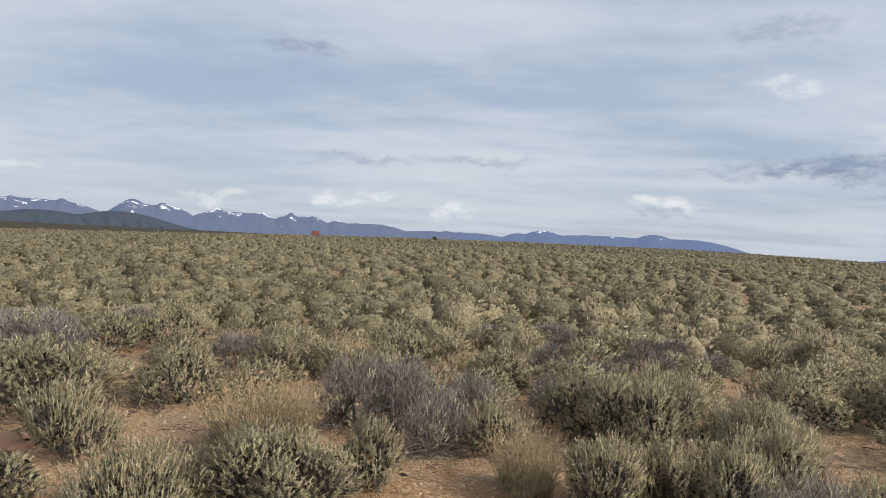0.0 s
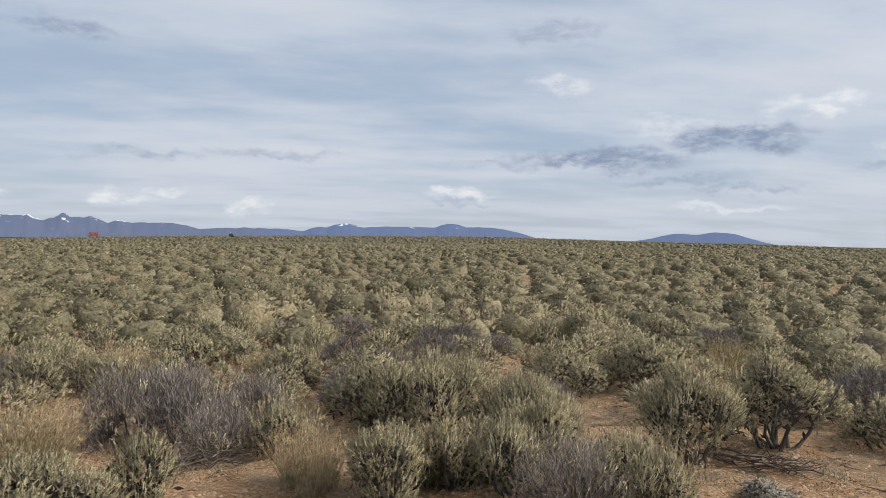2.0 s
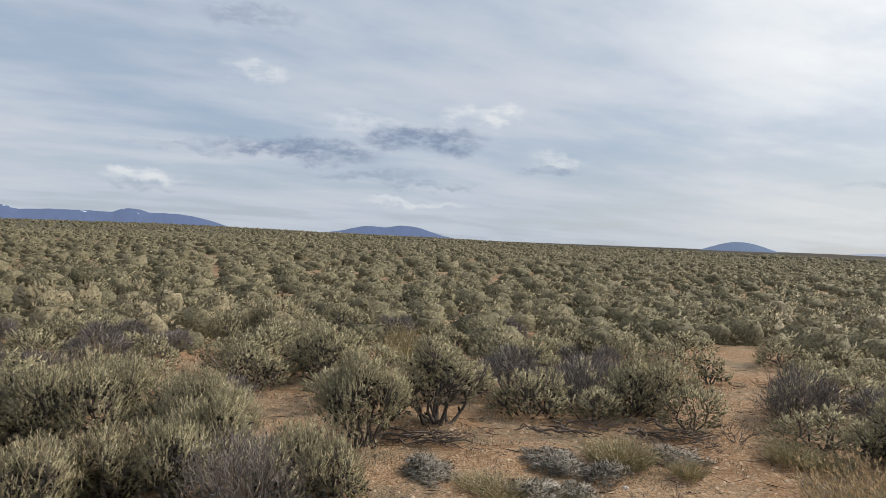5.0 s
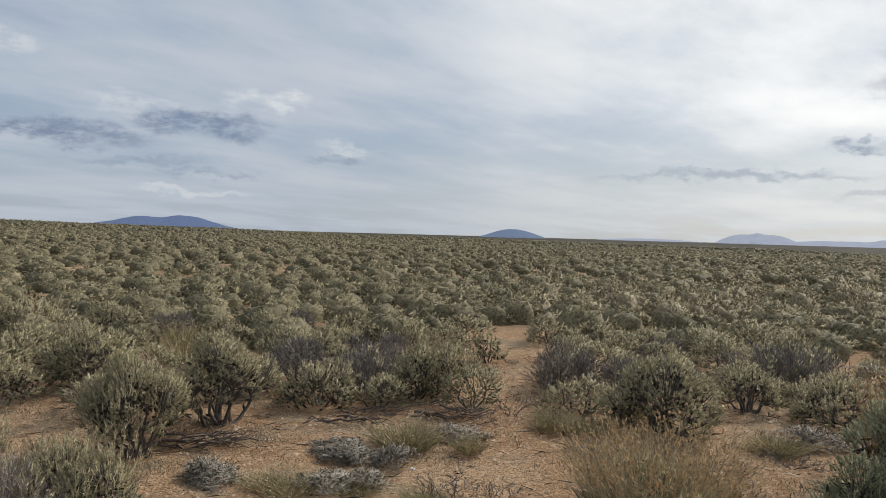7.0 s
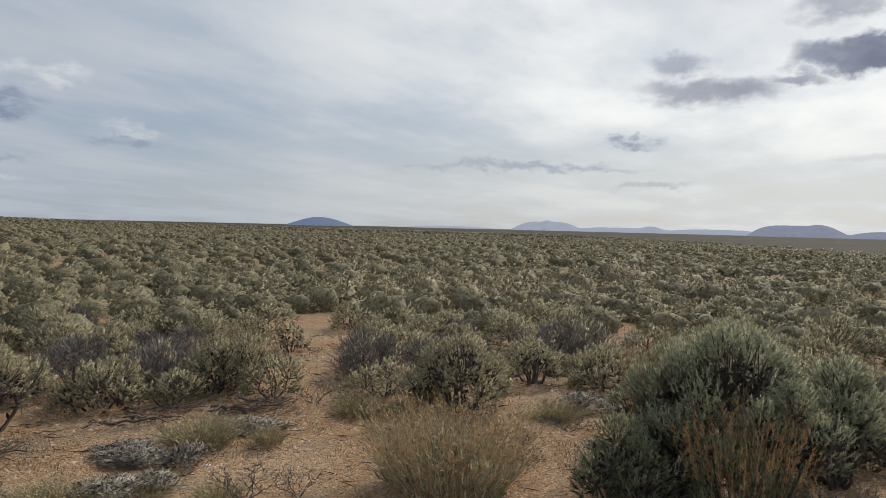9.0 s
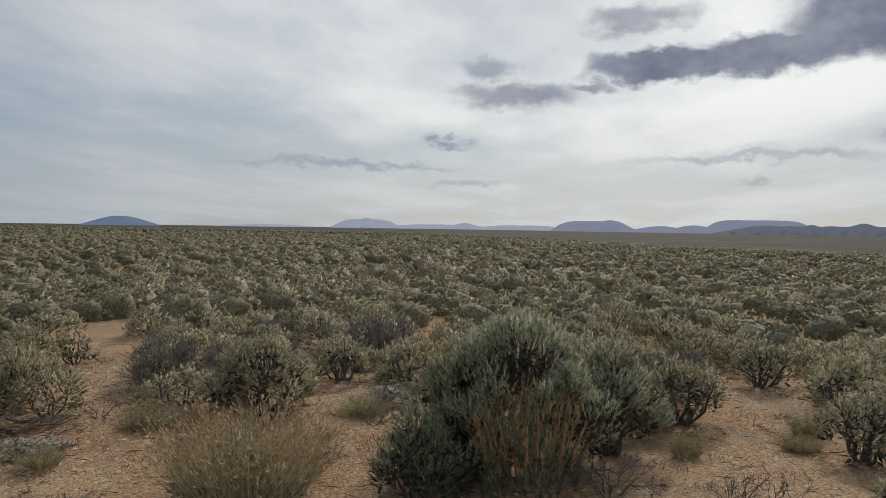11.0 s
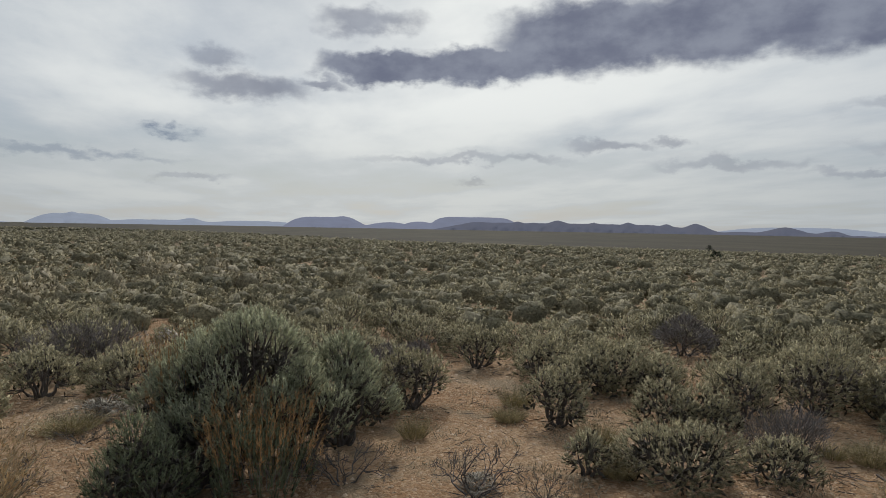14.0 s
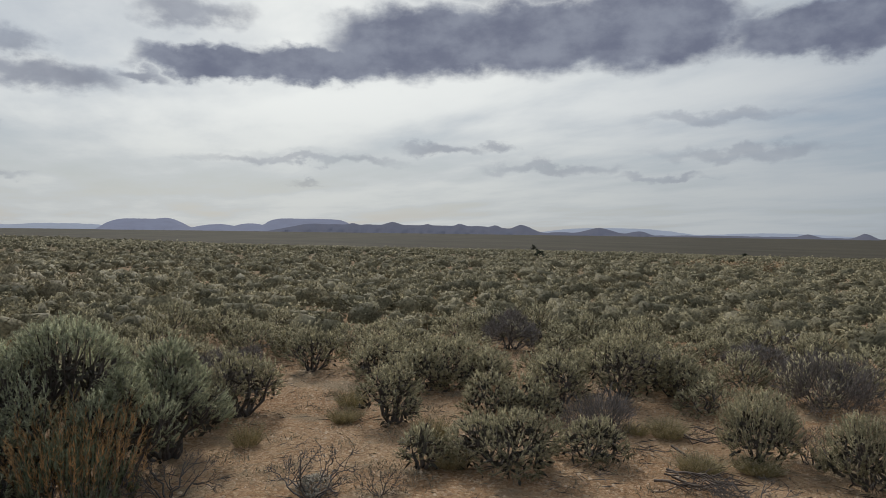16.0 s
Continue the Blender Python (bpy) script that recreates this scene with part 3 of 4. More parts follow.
    return V, np.arange(4 * m).reshape(-1, 4), np.repeat(nor, 4, 0), np.clip(tip, 0, 1).ravel()


def join(*parts):
    """Parts of the same make-up as one: vertices, faces, and what else belongs to the vertices."""
    o, rest = 0, [[] for _ in parts[0]]
    for p in parts:
        for k, a in enumerate(p):
            rest[k].append(np.asarray(a) + (o if k == 1 else 0))
        o += len(p[0])
    return tuple(np.concatenate(a) for a in rest)


def mound(rng, n, rings, k0=1.0, pale=0.3, rough=0.2):
    """A jagged leafy dome of four-cornered faces, the closed mass of a shrub seen from afar; what juts out is paler,
    hollows are coloured dark as shade.
    """
    ph, lop = rng.uniform(0, 6, 3), rng.uniform(0.05, 0.2)
    t = (np.arange(rings + 1) / rings * 1.5)[:, None]
    a = 2 * np.pi * (np.arange(n)[None] + 0.5 * (np.arange(rings + 1)[:, None] % 2)) / n
    out = rng.uniform(-1, 1, (rings + 1, n))
    out[-1] = 0.3
    k = (1 + lop * np.sin(2 * a + ph[0]) + 0.08 * np.sin(3 * a + ph[1])) * (1 + rough * out) * k0
    k[-1] = k0
    flat = np.cos(t) ** 0.8 * W0 * 0.46 * k
    P = np.stack([flat * np.cos(a), flat * np.sin(a), np.sin(t) ** 0.8 * H0 * 0.9 * k], -1)
    V = P.reshape(-1, 3)
    i, j = np.meshgrid(np.arange(rings), np.arange(n), indexing="ij")
    q = (j + 1) % n
    F = np.stack([i * n + j, i * n + q, (i + 1) * n + q, (i + 1) * n + j], -1).reshape(-1, 4)
    fn = np.cross(V[F[:, 2]] - V[F[:, 0]], V[F[:, 3]] - V[F[:, 1]])
    N = np.zeros_like(V)
    for c in range(4):
        np.add.at(N, F[:, c], fn)
    N = unit(unit(N) + unit(V + np.array([0, 0, 0.05])) * 0.3)
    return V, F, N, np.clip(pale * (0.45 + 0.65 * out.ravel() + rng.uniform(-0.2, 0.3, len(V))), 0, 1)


def spaced(pts, gap):
    """Indices of points, one to each cell of the size gap."""
    cell = np.floor(pts / gap).astype(np.int64) + 500
    return np.sort(np.unique(cell[:, 0] * 4000000 + cell[:, 1] * 2000 + cell[:, 2], return_index=True)[1])


def lumpy_crown(rng, w, h, gap, heads, low, ragged=0.5):
    """Tuft centres on a crown of several merging heads, and the way out of the crown at each."""
    th = np.arange(heads) * 2.4 + rng.uniform(0, 6) + rng.normal(0, 0.3, heads)
    d = np.sqrt((np.arange(heads) + 0.35) / heads) * rng.uniform(0.8, 1.0, heads)
    R = w * rng.uniform(0.5, 1.05, heads) / (1.0 + math.sqrt(heads))
    C = np.stack([np.cos(th) * d * (w / 2 - R), np.sin(th) * d * (w / 2 - R)], 1)
    top = h * (1.0 - 0.30 * d ** 2) * rng.uniform(0.66, 1.06, heads)
    Rz = np.minimum(top * 0.62, R * 1.15)
    cz = top - Rz
    P, O = [], []
    for k in range(heads):
        n = int(min(2400, 60 + 22 * R[k] * (R[k] + Rz[k]) / gap ** 2))
        a, q = rng.uniform(0, 2 * np.pi, n), rng.uniform(low, 1.0, n)
        e = np.stack([np.sqrt(1 - q * q) * np.cos(a), np.sqrt(1 - q * q) * np.sin(a), q], 1)
        e *= 1.06 - 0.42 * rng.uniform(0, 1, (n, 1)) ** 1.6
        p = e * np.array([R[k], R[k], Rz[k]]) + np.array([C[k, 0], C[k, 1], cz[k]])
        thick = np.sin(p[:, 0] * 17 / w + th[k]) + np.sin(p[:, 1] * 19 / w + 2 * th[k]) + np.sin(p[:, 2] * 15 / h + 3 * th[k])
        ok = (p[:, 2] > 0.035) & (rng.uniform(0, 1, n) < 1.0 - ragged + ragged * 0.55 * thick)
        for m in range(heads):
            if m != k:
                f = (p - np.array([C[m, 0], C[m, 1], cz[m]])) / np.array([R[m], R[m], Rz[m]])
                ok &= (f * f).sum(1) > 0.74
        P.append(p[ok])
        O.append(unit(e[ok] * np.array([1, 1, R[k] / Rz[k]])))
    P, O = np.concatenate(P), np.concatenate(O)
    order = rng.permutation(len(P))
    P, O = P[order], O[order]
    near = spaced(P, gap)
    Q = P[near] + rng.normal(size=(len(near), 3)) * gap * 0.25
    return Q, O[near], np.stack([C[:, 0], C[:, 1], cz], 1)


def tufted(rng, c, out, rad, tall, leaves, leaf_len, leaf_w, up=0.6, pale=0.5, crown_like=0.5, sides=3):
    """Leafy tufts: a small dense heart at each centre with triangular leaves bursting from it.
    Gives vertices, triangles, normals, paleness of leaf tips and of light from above put into the colour."""
    n = len(c)
    axis = unit(out * 0.8 + np.array([0, 0, up]) + rng.normal(size=(n, 3)) * 0.14)
    a = unit(np.cross(axis, rng.normal(size=(n, 3))))
    b = np.cross(axis, a)
    r = rad * rng.uniform(0.7, 1.25, n)
    L = tall * rng.uniform(0.7, 1.3, n)
    # random tone, then upward-facing tufts paler: light from above as colour
    lobe_tone_light = np.clip(rng.normal(0.5, 0.22, n), 0.05, 1) * (0.55 + 0.45 * np.clip(out[:, 2] + 0.25, 0, 1))
    ang = 2 * np.pi * np.arange(sides) / sides
    kk = rng.uniform(0.75, 1.2, (n, sides))
    o = np.cos(ang)[None, :, None] * a[:, None] + np.sin(ang)[None, :, None] * b[:, None]
    V = [c[:, None] + o * (kk * r[:, None])[..., None] - axis[:, None] * (0.3 * L)[:, None, None]]
    N = [unit(o * (1.2 - crown_like) - axis[:, None] * 0.15 + out[:, None] * crown_like * 1.2)]
    P = [np.broadcast_to((lobe_tone_light * pale * 0.33)[:, None], (n, sides))]
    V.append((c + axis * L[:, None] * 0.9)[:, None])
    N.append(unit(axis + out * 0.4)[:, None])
    P.append((lobe_tone_light * pale)[:, None])
    V, N, P = np.concatenate(V, 1), np.concatenate(N, 1), np.concatenate(P, 1)
    per = V.shape[1]
    f = [(k, (k + 1) % sides, sides) for k in range(sides)]
    F = (np.array(f)[None] + (np.arange(n) * per)[:, None, None]).reshape(-1, 3)
    V, N, P = V.reshape(-1, 3), N.reshape(-1, 3), P.reshape(-1)
    if leaves:
        rp = lambda x: np.repeat(x, leaves, 0)
        t, s = rng.uniform(0, 2 * np.pi, n * leaves), rng.uniform(-0.6, 1.0, n * leaves)
        q = np.sqrt(np.clip(1 - s * s, 0, 1))
        o = rp(a) * (np.cos(t) * q)[:, None] + rp(b) * (np.sin(t) * q)[:, None]
        d = unit(o + rp(axis) * s[:, None])
        foot = rp(c) + o * rp(r)[:, None] * 0.8 + rp(axis) * (rp(L) * s * 0.8)[:, None]
        way = unit(d * 0.6 + rp(axis) * 0.6 + rng.normal(size=d.shape) * 0.36)
        nor = unit(d * (1.05 - crown_like) + rp(out) * crown_like + np.array([0, 0, 0.22]) + rng.normal(size=d.shape) * 0.2)
        side = unit(np.cross(way, nor + rng.normal(size=d.shape) * 0.6)) * (leaf_w / 2 * rng.uniform(0.7, 1.3, len(d)))[:, None]
        tipp = foot + way * (leaf_len * rng.uniform(0.65, 1.4, len(d)))[:, None]
        LV = np.stack([foot - side, foot + side, tipp], 1).reshape(-1, 3)
        base_p = rp(lobe_tone_light) * pale * (0.45 + 0.55 * np.clip(s, 0, 1))
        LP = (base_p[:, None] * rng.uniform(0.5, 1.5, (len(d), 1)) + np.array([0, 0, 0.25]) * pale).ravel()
        V, F, N, P = join((V, F, N, P), (LV, np.arange(len(LV)).reshape(-1, 3), np.repeat(nor, 3, 0), LP))
    V = np.array(V)
    V[:, 2] = np.maximum(V[:, 2], 0.004)
    return V, F, N, np.clip(P, 0, 1)


def stem_paths(rng, centres, out, hubs, r0, every=2):
    """Woody stems from the root to each head of the crown and on to its tufts."""
    paths = []
    near = ((centres[:, None] - hubs[None]) ** 2).sum(-1).argmin(1)
    for k, hub in enumerate(hubs):
        root = np.array([hub[0] * 0.12, hub[1] * 0.12, -0.03])
        goal = hub * np.array([0.9, 0.9, 0.75])
        paths.append(bend(root, goal, rng, 4, 0.16, r0, r0 * 0.55, 0.14))
        for c, o in list(zip(centres[near == k], out[near == k]))[::every]:
            paths.append(bend(goal, c - o * 0.02, rng, 2, 0.14, r0 * 0.42, r0 * 0.16, 0.06))
    return paths


def stalks(rng, n, w, h, lo, hi, lean, thick, seeds=5, root=None, seed_from=0.68):
    """Upright thin stalks with small seeds along their upper half: stems, and seed heads."""
    th, k = rng.uniform(0, 2 * np.pi, n), np.sqrt(rng.uniform(0, 1, n))
    foot = np.stack([np.cos(th) * k * w / 2, np.sin(th) * k * w / 2, np.zeros(n)], 1)
    foot[:, 2] = (h * np.sqrt(np.clip(1 - (k * 0.95) ** 2, 0.05, 1)) * 0.75) if root is None else root
    if root is not None:
        foot[:, :2] *= 0.62
    d = unit(np.stack([np.cos(th) * k, np.sin(th) * k, np.zeros(n)], 1) * lean + rng.normal(size=(n, 3)) * 0.10 + np.array([0, 0, 1]))
    L = rng.uniform(lo, hi, n)
    stem = blades(foot, d, L, np.full(n, thick), rng, 0.3)
    s = rng.uniform(seed_from, 1.0, (n, seeds)).ravel()
    b = np.repeat(foot, seeds, 0) + np.repeat(d * L[:, None], seeds, 0) * s[:, None]
    way = unit(np.repeat(d, seeds, 0) + rng.normal(size=(n * seeds, 3)) * 0.35)
    return stem, blades(b, way, rng.uniform(0.02, 0.045, n * seeds), np.full(n * seeds, thick * 1.6), rng)


W0, H0 = 0.8, 0.55      # size at which every shrub is modelled


LEAFY = ("round", "upright", "stalk", "tree", "big", "green", "dry", "drytree", "drylow")


def make_kind(kind, seed, w=W0, h=H0, reach=5.0):
    """Meshes of one shrub: (part name, mesh, part label)."""
    g = np.random.default_rng(seed)
    parts = []

    def add(name, vf, mat, label="", smooth=False):
        parts.append((name, mesh_of(name, vf[0], vf[1], mat, *vf[2:], smooth=smooth), label))

    big = min(max(reach / 4.6, 0.95), 1.9)          # leaves may be coarser where they stand further off
    lobes = int(min(max(24 + 170 * w * h, 26), 190))
    if kind in ("round", "upright", "stalk", "tree", "big", "green"):
        mat = {"big": BLUE_SAGE, "green": GREEN_SAGE}.get(kind, SAGE)
        low, rad, tall, up, gap, leaf = {"round": (-0.55, 0.006, 0.030, 0.5, 0.037, 0.015), "upright": (-0.5, 0.005, 0.060, 1.3, 0.037, 0.015),
                                         "stalk": (-0.5, 0.005, 0.052, 1.0, 0.037, 0.015), "tree": (-0.2, 0.006, 0.030, 0.5, 0.037, 0.015),
                                         "big": (-0.15, 0.006, 0.050, 0.6, 0.036, 0.017), "green": (-0.6, 0.005, 0.045, 0.8, 0.037, 0.016)}[kind]
        heads = 17 if kind == "big" and w > 1.2 else int(min(13, max(3, round(4 + 9 * w * h + g.uniform(0, 2)))))
        c, o, hubs = lumpy_crown(g, w, h, gap * big, heads, low, 0.75 if kind == "big" else 0.5)
        add("stem", tubes(stem_paths(g, c, o, hubs, 0.019 if kind in ("tree", "big") else 0.013, 8), 4), BARK, "dark twisted woody stem", True)
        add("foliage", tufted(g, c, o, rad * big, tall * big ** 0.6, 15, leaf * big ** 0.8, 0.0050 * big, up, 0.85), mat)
        # dark blades within the crown deepen the shade seen through its gaps
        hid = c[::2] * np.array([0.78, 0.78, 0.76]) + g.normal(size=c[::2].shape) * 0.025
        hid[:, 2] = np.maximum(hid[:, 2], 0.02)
        add("inner_foliage", blades(hid, unit(g.normal(size=hid.shape)), g.uniform(0.05, 0.09, len(hid)), np.full(len(hid), 0.024), g), INNER, "dry inner leaves darkened as crown shade")
        way = unit(o[::3] * 0.6 + g.normal(size=o[::3].shape) * 0.5 + np.array([0, 0, 0.4]))
        add("twig", blades(c[::3] - o[::3] * 0.06, way, g.uniform(0.06, 0.14, len(way)), np.full(len(way), 0.0035), g), DRY, "bare grey twigs")
        if kind in ("stalk", "upright", "big"):
            st, sd = stalks(g, int({"stalk": 170, "upright": 60, "big": 14}[kind] * w), w * 0.9, h, 0.07, 0.17, 0.3, 0.004)
            add("seed_stalk", join(st, sd), STRAW, "pale dry flower stalks")
    elif kind in ("dry", "drytree", "drylow"):
        c = crown(g, lobes, w, h, 0.05, 0.85, 0.15 * h if kind == "drytree" else 0.0)
        add("stem", tubes(skeleton(g, c, 6, 0.018 if kind == "drytree" else 0.012, 0.12), 4), BARK, "dark twisted woody stem", True)
        n = len(c) * 34
        base = np.repeat(c, 34, 0) + g.normal(size=(n, 3)) * 0.045
        base[:, 2] = np.maximum(base[:, 2], 0.01)
        way = unit(g.normal(size=(n, 3)) * 0.6 + unit(base) * 0.6 + np.array([0, 0, 0.9]))
        add("twig", blades(base, way, g.uniform(0.05, 0.12, n), np.full(n, 0.004 * big), g, 0.3), DRY, "dense leafless grey twigs")
        if kind == "dry":
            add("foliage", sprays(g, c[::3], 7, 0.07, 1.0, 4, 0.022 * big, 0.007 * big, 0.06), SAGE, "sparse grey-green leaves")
    elif kind in ("tan", "rust"):
        head = RUST if kind == "rust" else TAN
        tan = kind == "tan"
        st, sd = stalks(g, 900 if tan else 150, W0, H0, H0 * 0.5, H0 * 1.05, 0.5, 0.0045 if tan else 0.003, 4 if tan else 30, 0.02, 0.68 if tan else 0.4)
        add("stem", st, STRAW if tan else DRY)
        add("seed_head", sd, head, "tan dry seed heads" if tan else "rust-brown dry seed heads")
        c, o, hubs = lumpy_crown(g, W0 * 0.95, H0 * 0.72, 0.05, 6, -0.5)
        add("foliage", tufted(g, c, o, 0.008, 0.08, 9, 0.026, 0.006, 1.6), SAGE if tan else GREEN_SAGE)
    elif kind in ("dead", "deadlow"):
        paths = []

        def grow(p, d, L, r, depth):
            q = p + d * L
            paths.append(bend(p, q, g, 3, 0.16, r, r * 0.62, 0.03))
            if depth:
                for _ in range(3 if depth > 1 else 4):
                    nd = unit(d + g.normal(size=3) * 0.62 + np.array([0, 0, 0.16 if kind == "dead" else -0.05]))
                    if q[2] + nd[2] * L * 0.6 < 0.01:
                        nd[2] = abs(nd[2])
                    grow(q, nd, L * g.uniform(0.55, 0.85), r * 0.6, depth - 1)

        for k in range(6):
            t = k * 1.05 + g.uniform(0, 0.6)
            grow(np.array([0.03 * math.cos(t), 0.03 * math.sin(t), -0.02]),
                 unit(np.array([math.cos(t), math.sin(t), g.uniform(0.7, 1.5) if kind == "dead" else g.uniform(0.15, 0.5)])), 0.17, 0.0085, 3)
        add("branch", tubes(paths, 4), DEAD, "", True)
    elif kind == "grass":
        st, sd = stalks(g, 420, W0 * 0.9, H0, H0 * 0.35, H0 * 1.0, 0.9, 0.010, 2, 0.0)
        add("blade", st, GRASS)
        add("seed_head", sd, STRAW)
    elif kind == "cushion":
        c = crown(g, 40, W0, H0, 0.0, 0.9, 0.0, 0.35)
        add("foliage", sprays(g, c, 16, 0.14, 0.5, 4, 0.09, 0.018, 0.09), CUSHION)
    return parts


LABELS = {"round": ("sagebrush", "dense rounded grey-green sagebrush on gravelly soil"), "upright": ("sagebrush", "upright grey-green sagebrush with a few dry stalks"),
          "stalk": ("sagebrush", "grey-green sagebrush topped with pale dry flower stalks"), "tree": ("sagebrush", "gnarled sagebrush with bare dark trunk and leafy crown"),
          "big": ("sagebrush", "large bluish-green sagebrush with spreading feathery crown"), "green": ("sagebrush", "low dark green sagebrush beside the large bluish one"),
          "dry": ("dry_shrub", "greyish purple twiggy shrub with sparse leaves"), "drytree": ("dry_shrub", "leafless grey shrub with forked dark trunk"),
          "drylow": ("dry_shrub", "low leafless grey shrub on bare soil"), "tan": ("rabbitbrush", "straw-coloured rabbitbrush tuft with tan seed heads"),
          "rust": ("rabbitbrush", "rust-brown dry stalks in front of the large sagebrush"), "dead": ("dead_shrub", "bare dead shrub with branching grey-brown twigs"),
          "deadlow": ("dead_shrub", "flattened heap of dead grey shrub branches"), "grass": ("grass_tuft", "small yellowish dry grass tuft on gravel"),
          "cushion": ("cushion_plant", "low pale grey cushion plant on gravel")}
CATEGORY = {"sagebrush": "shrub", "dry_shrub": "shrub", "rabbitbrush": "shrub", "dead_shrub": "shrub", "grass_tuft": "grass", "cushion_plant": "plant"}
VARIANTS = {"round": 4, "stalk": 3, "tree": 4, "upright": 2, "dry": 3, "tan": 2, "dead": 4, "grass": 3, "cushion": 2}
MADE, PLACED, turns = {}, [], random.Random(5)


def plant(kind, x, y, width, height):
    """One shrub with its parts, standing on the ground."""
    variant = len(PLACED) if kind in LEAFY else turns.randrange(VARIANTS.get(kind, 1))
    if (kind, variant) not in MADE:
        MADE[kind, variant] = make_kind(kind, 100 + 17 * len(MADE), width * 1.14, height * 1.03, math.hypot(x, y)) if kind in LEAFY else make_kind(kind, 100 + 17 * len(MADE))
    name, label = LABELS[kind]
    ob = tagged(new(name), label, CATEGORY[name], "shrubs on the near ground" if CATEGORY[name] == "shrub" else "tufts on the near ground")
    ob.matrix_basis = Matrix.LocRotScale((x, y, float(land(x, y))), Euler((0, 0, turns.uniform(0, 6.28))), (1, 1, 1) if kind in LEAFY else (width / W0 * 1.15, width / W0 * 1.15, height / H0))
    for part_name, me, part_label in MADE[kind, variant]:
        p = tagged(new(part_name, me), part_label, kind="stuff")
        p.parent = ob
    PLACED.append((x, y, width / 2))


# ---- the shrubs near the viewer ----
plant("upright", -2.79, 4.61, 0.62, 0.50)
plant("round", -3.75, 5.73, 1.27, 0.56)
plant("tree", -2.74, 6.15, 0.86, 0.51)
plant("tan", -1.58, 4.91, 0.72, 0.51)
plant("round", -1.25, 4.09, 0.96, 0.43)
plant("dry", -1.04, 5.79, 0.86, 0.59)
plant("drytree", -0.69, 5.72, 0.58, 0.58)
plant("upright", -0.77, 4.50, 0.42, 0.39)
plant("tan", 0.22, 4.56, 0.41, 0.40)
plant("stalk", 0.63, 4.23, 0.46, 0.45)
plant("round", 0.74, 6.08, 0.90, 0.56)
plant("stalk", 1.27, 5.76, 1.05, 0.72)
plant("tan", 1.13, 4.62, 0.41, 0.37)
plant("upright", 1.80, 4.97, 0.78, 0.62)
plant("stalk", -1.88, 3.71, 0.72, 0.39)
plant("round", -2.67, 3.81, 0.39, 0.30)
plant("tree", -2.19, 7.05, 0.67, 0.50)
plant("dry", -5.02, 7.50, 1.21, 0.58)
plant("round", -4.58, 8.20, 0.89, 0.49)
plant("round", -4.06, 8.88, 1.16, 0.55)
plant("round", -1.26, 9.48, 0.83, 0.39)
plant("round", 0.09, 7.59, 0.66, 0.46)
plant("grass", -0.17, 8.36, 0.47, 0.24)
plant("tan", -1.89, 8.50, 0.76, 0.30)
plant("stalk", 2.87, 4.54, 0.81, 0.67)
plant("tree", 3.70, 4.71, 0.89, 0.74)
plant("round", 3.65, 6.57, 0.95, 0.59)
plant("tree", 5.39, 9.17, 0.93, 0.53)
plant("round", 2.90, 6.68, 0.80, 0.41)
plant("upright", 1.39, 4.28, 0.49, 0.47)
plant("grass", 5.75, 8.15, 0.48, 0.39)
plant("upright", 1.69, 4.59, 0.54, 0.49)
plant("dry", 1.67, 3.84, 0.62, 0.45)
plant("stalk", 2.20, 3.77, 0.48, 0.44)
plant("round", 4.68, 4.55, 0.77, 0.42)
plant("tree", 5.96, 5.87, 1.00, 0.47)
plant("dry", 5.39, 4.53, 0.56, 0.41)
plant("stalk", 5.75, 4.03, 0.93, 0.53)
plant("round", 7.56, 4.53, 0.49, 0.39)
plant("dry", 6.71, 3.07, 0.73, 0.50)
plant("tree", 5.85, 1.82, 1.00, 0.65)
plant("tree", 7.02, 1.37, 0.68, 0.41)
plant("round", 7.15, 0.67, 0.90, 0.43)
plant("dry", 8.50, 1.27, 1.29, 0.51)
plant("tan", 4.14, 1.33, 0.92, 0.53)
plant("dead", 3.60, 2.42, 0.44, 0.27)
plant("dead", 3.75, 2.15, 0.30, 0.24)
plant("deadlow", 5.04, 3.32, 0.62, 0.30)
plant("dead", 5.51, 3.03, 0.40, 0.26)
plant("dead", 4.54, 1.02, 0.44, 0.37)
plant("grass", 4.25, 3.20, 0.38, 0.17)
plant("grass", 5.51, 2.62, 0.34, 0.17)
plant("grass", 5.46, 2.32, 0.33, 0.15)
plant("grass", 6.06, 2.08, 0.31, 0.16)
plant("cushion", 3.81, 3.42, 0.24, 0.09)
plant("cushion", 3.31, 3.13, 0.32, 0.10)
plant("grass", 3.07, 3.43, 0.29, 0.11)
plant("cushion", 3.95, 3.10, 0.24, 0.12)
plant("cushion", 3.52, 3.03, 0.25, 0.09)
plant("cushion", 2.97, 3.84, 0.27, 0.10)
plant("grass", 4.44, 2.80, 0.25, 0.15)
plant("grass", 5.96, 0.95, 0.38, 0.15)
plant("cushion", 6.30, 0.76, 0.35, 0.13)
plant("grass", 5.09, 7.23, 0.64, 0.40)
plant("big", 4.85, -0.20, 1.22, 0.97)
plant("big", 5.15, -0.95, 0.95, 0.80)
plant("big", 5.05, 0.08, 0.80, 0.90)
plant("big", 4.52, 0.02, 0.78, 0.66)
plant("big", 4.62, -0.58, 0.66, 0.72)
plant("green", 4.21, 0.30, 0.62, 0.50)
plant("dead", 4.25, -0.80, 0.55, 0.40)
plant("rust", 4.24, -0.33, 0.62, 0.64)
plant("rust", 4.95, 0.12, 0.42, 0.95)
plant("round", 5.93, -1.18, 0.89, 0.53)
plant("tree", 6.02, -1.72, 0.73, 0.60)
plant("tree", 7.56, -2.97, 0.71, 0.49)
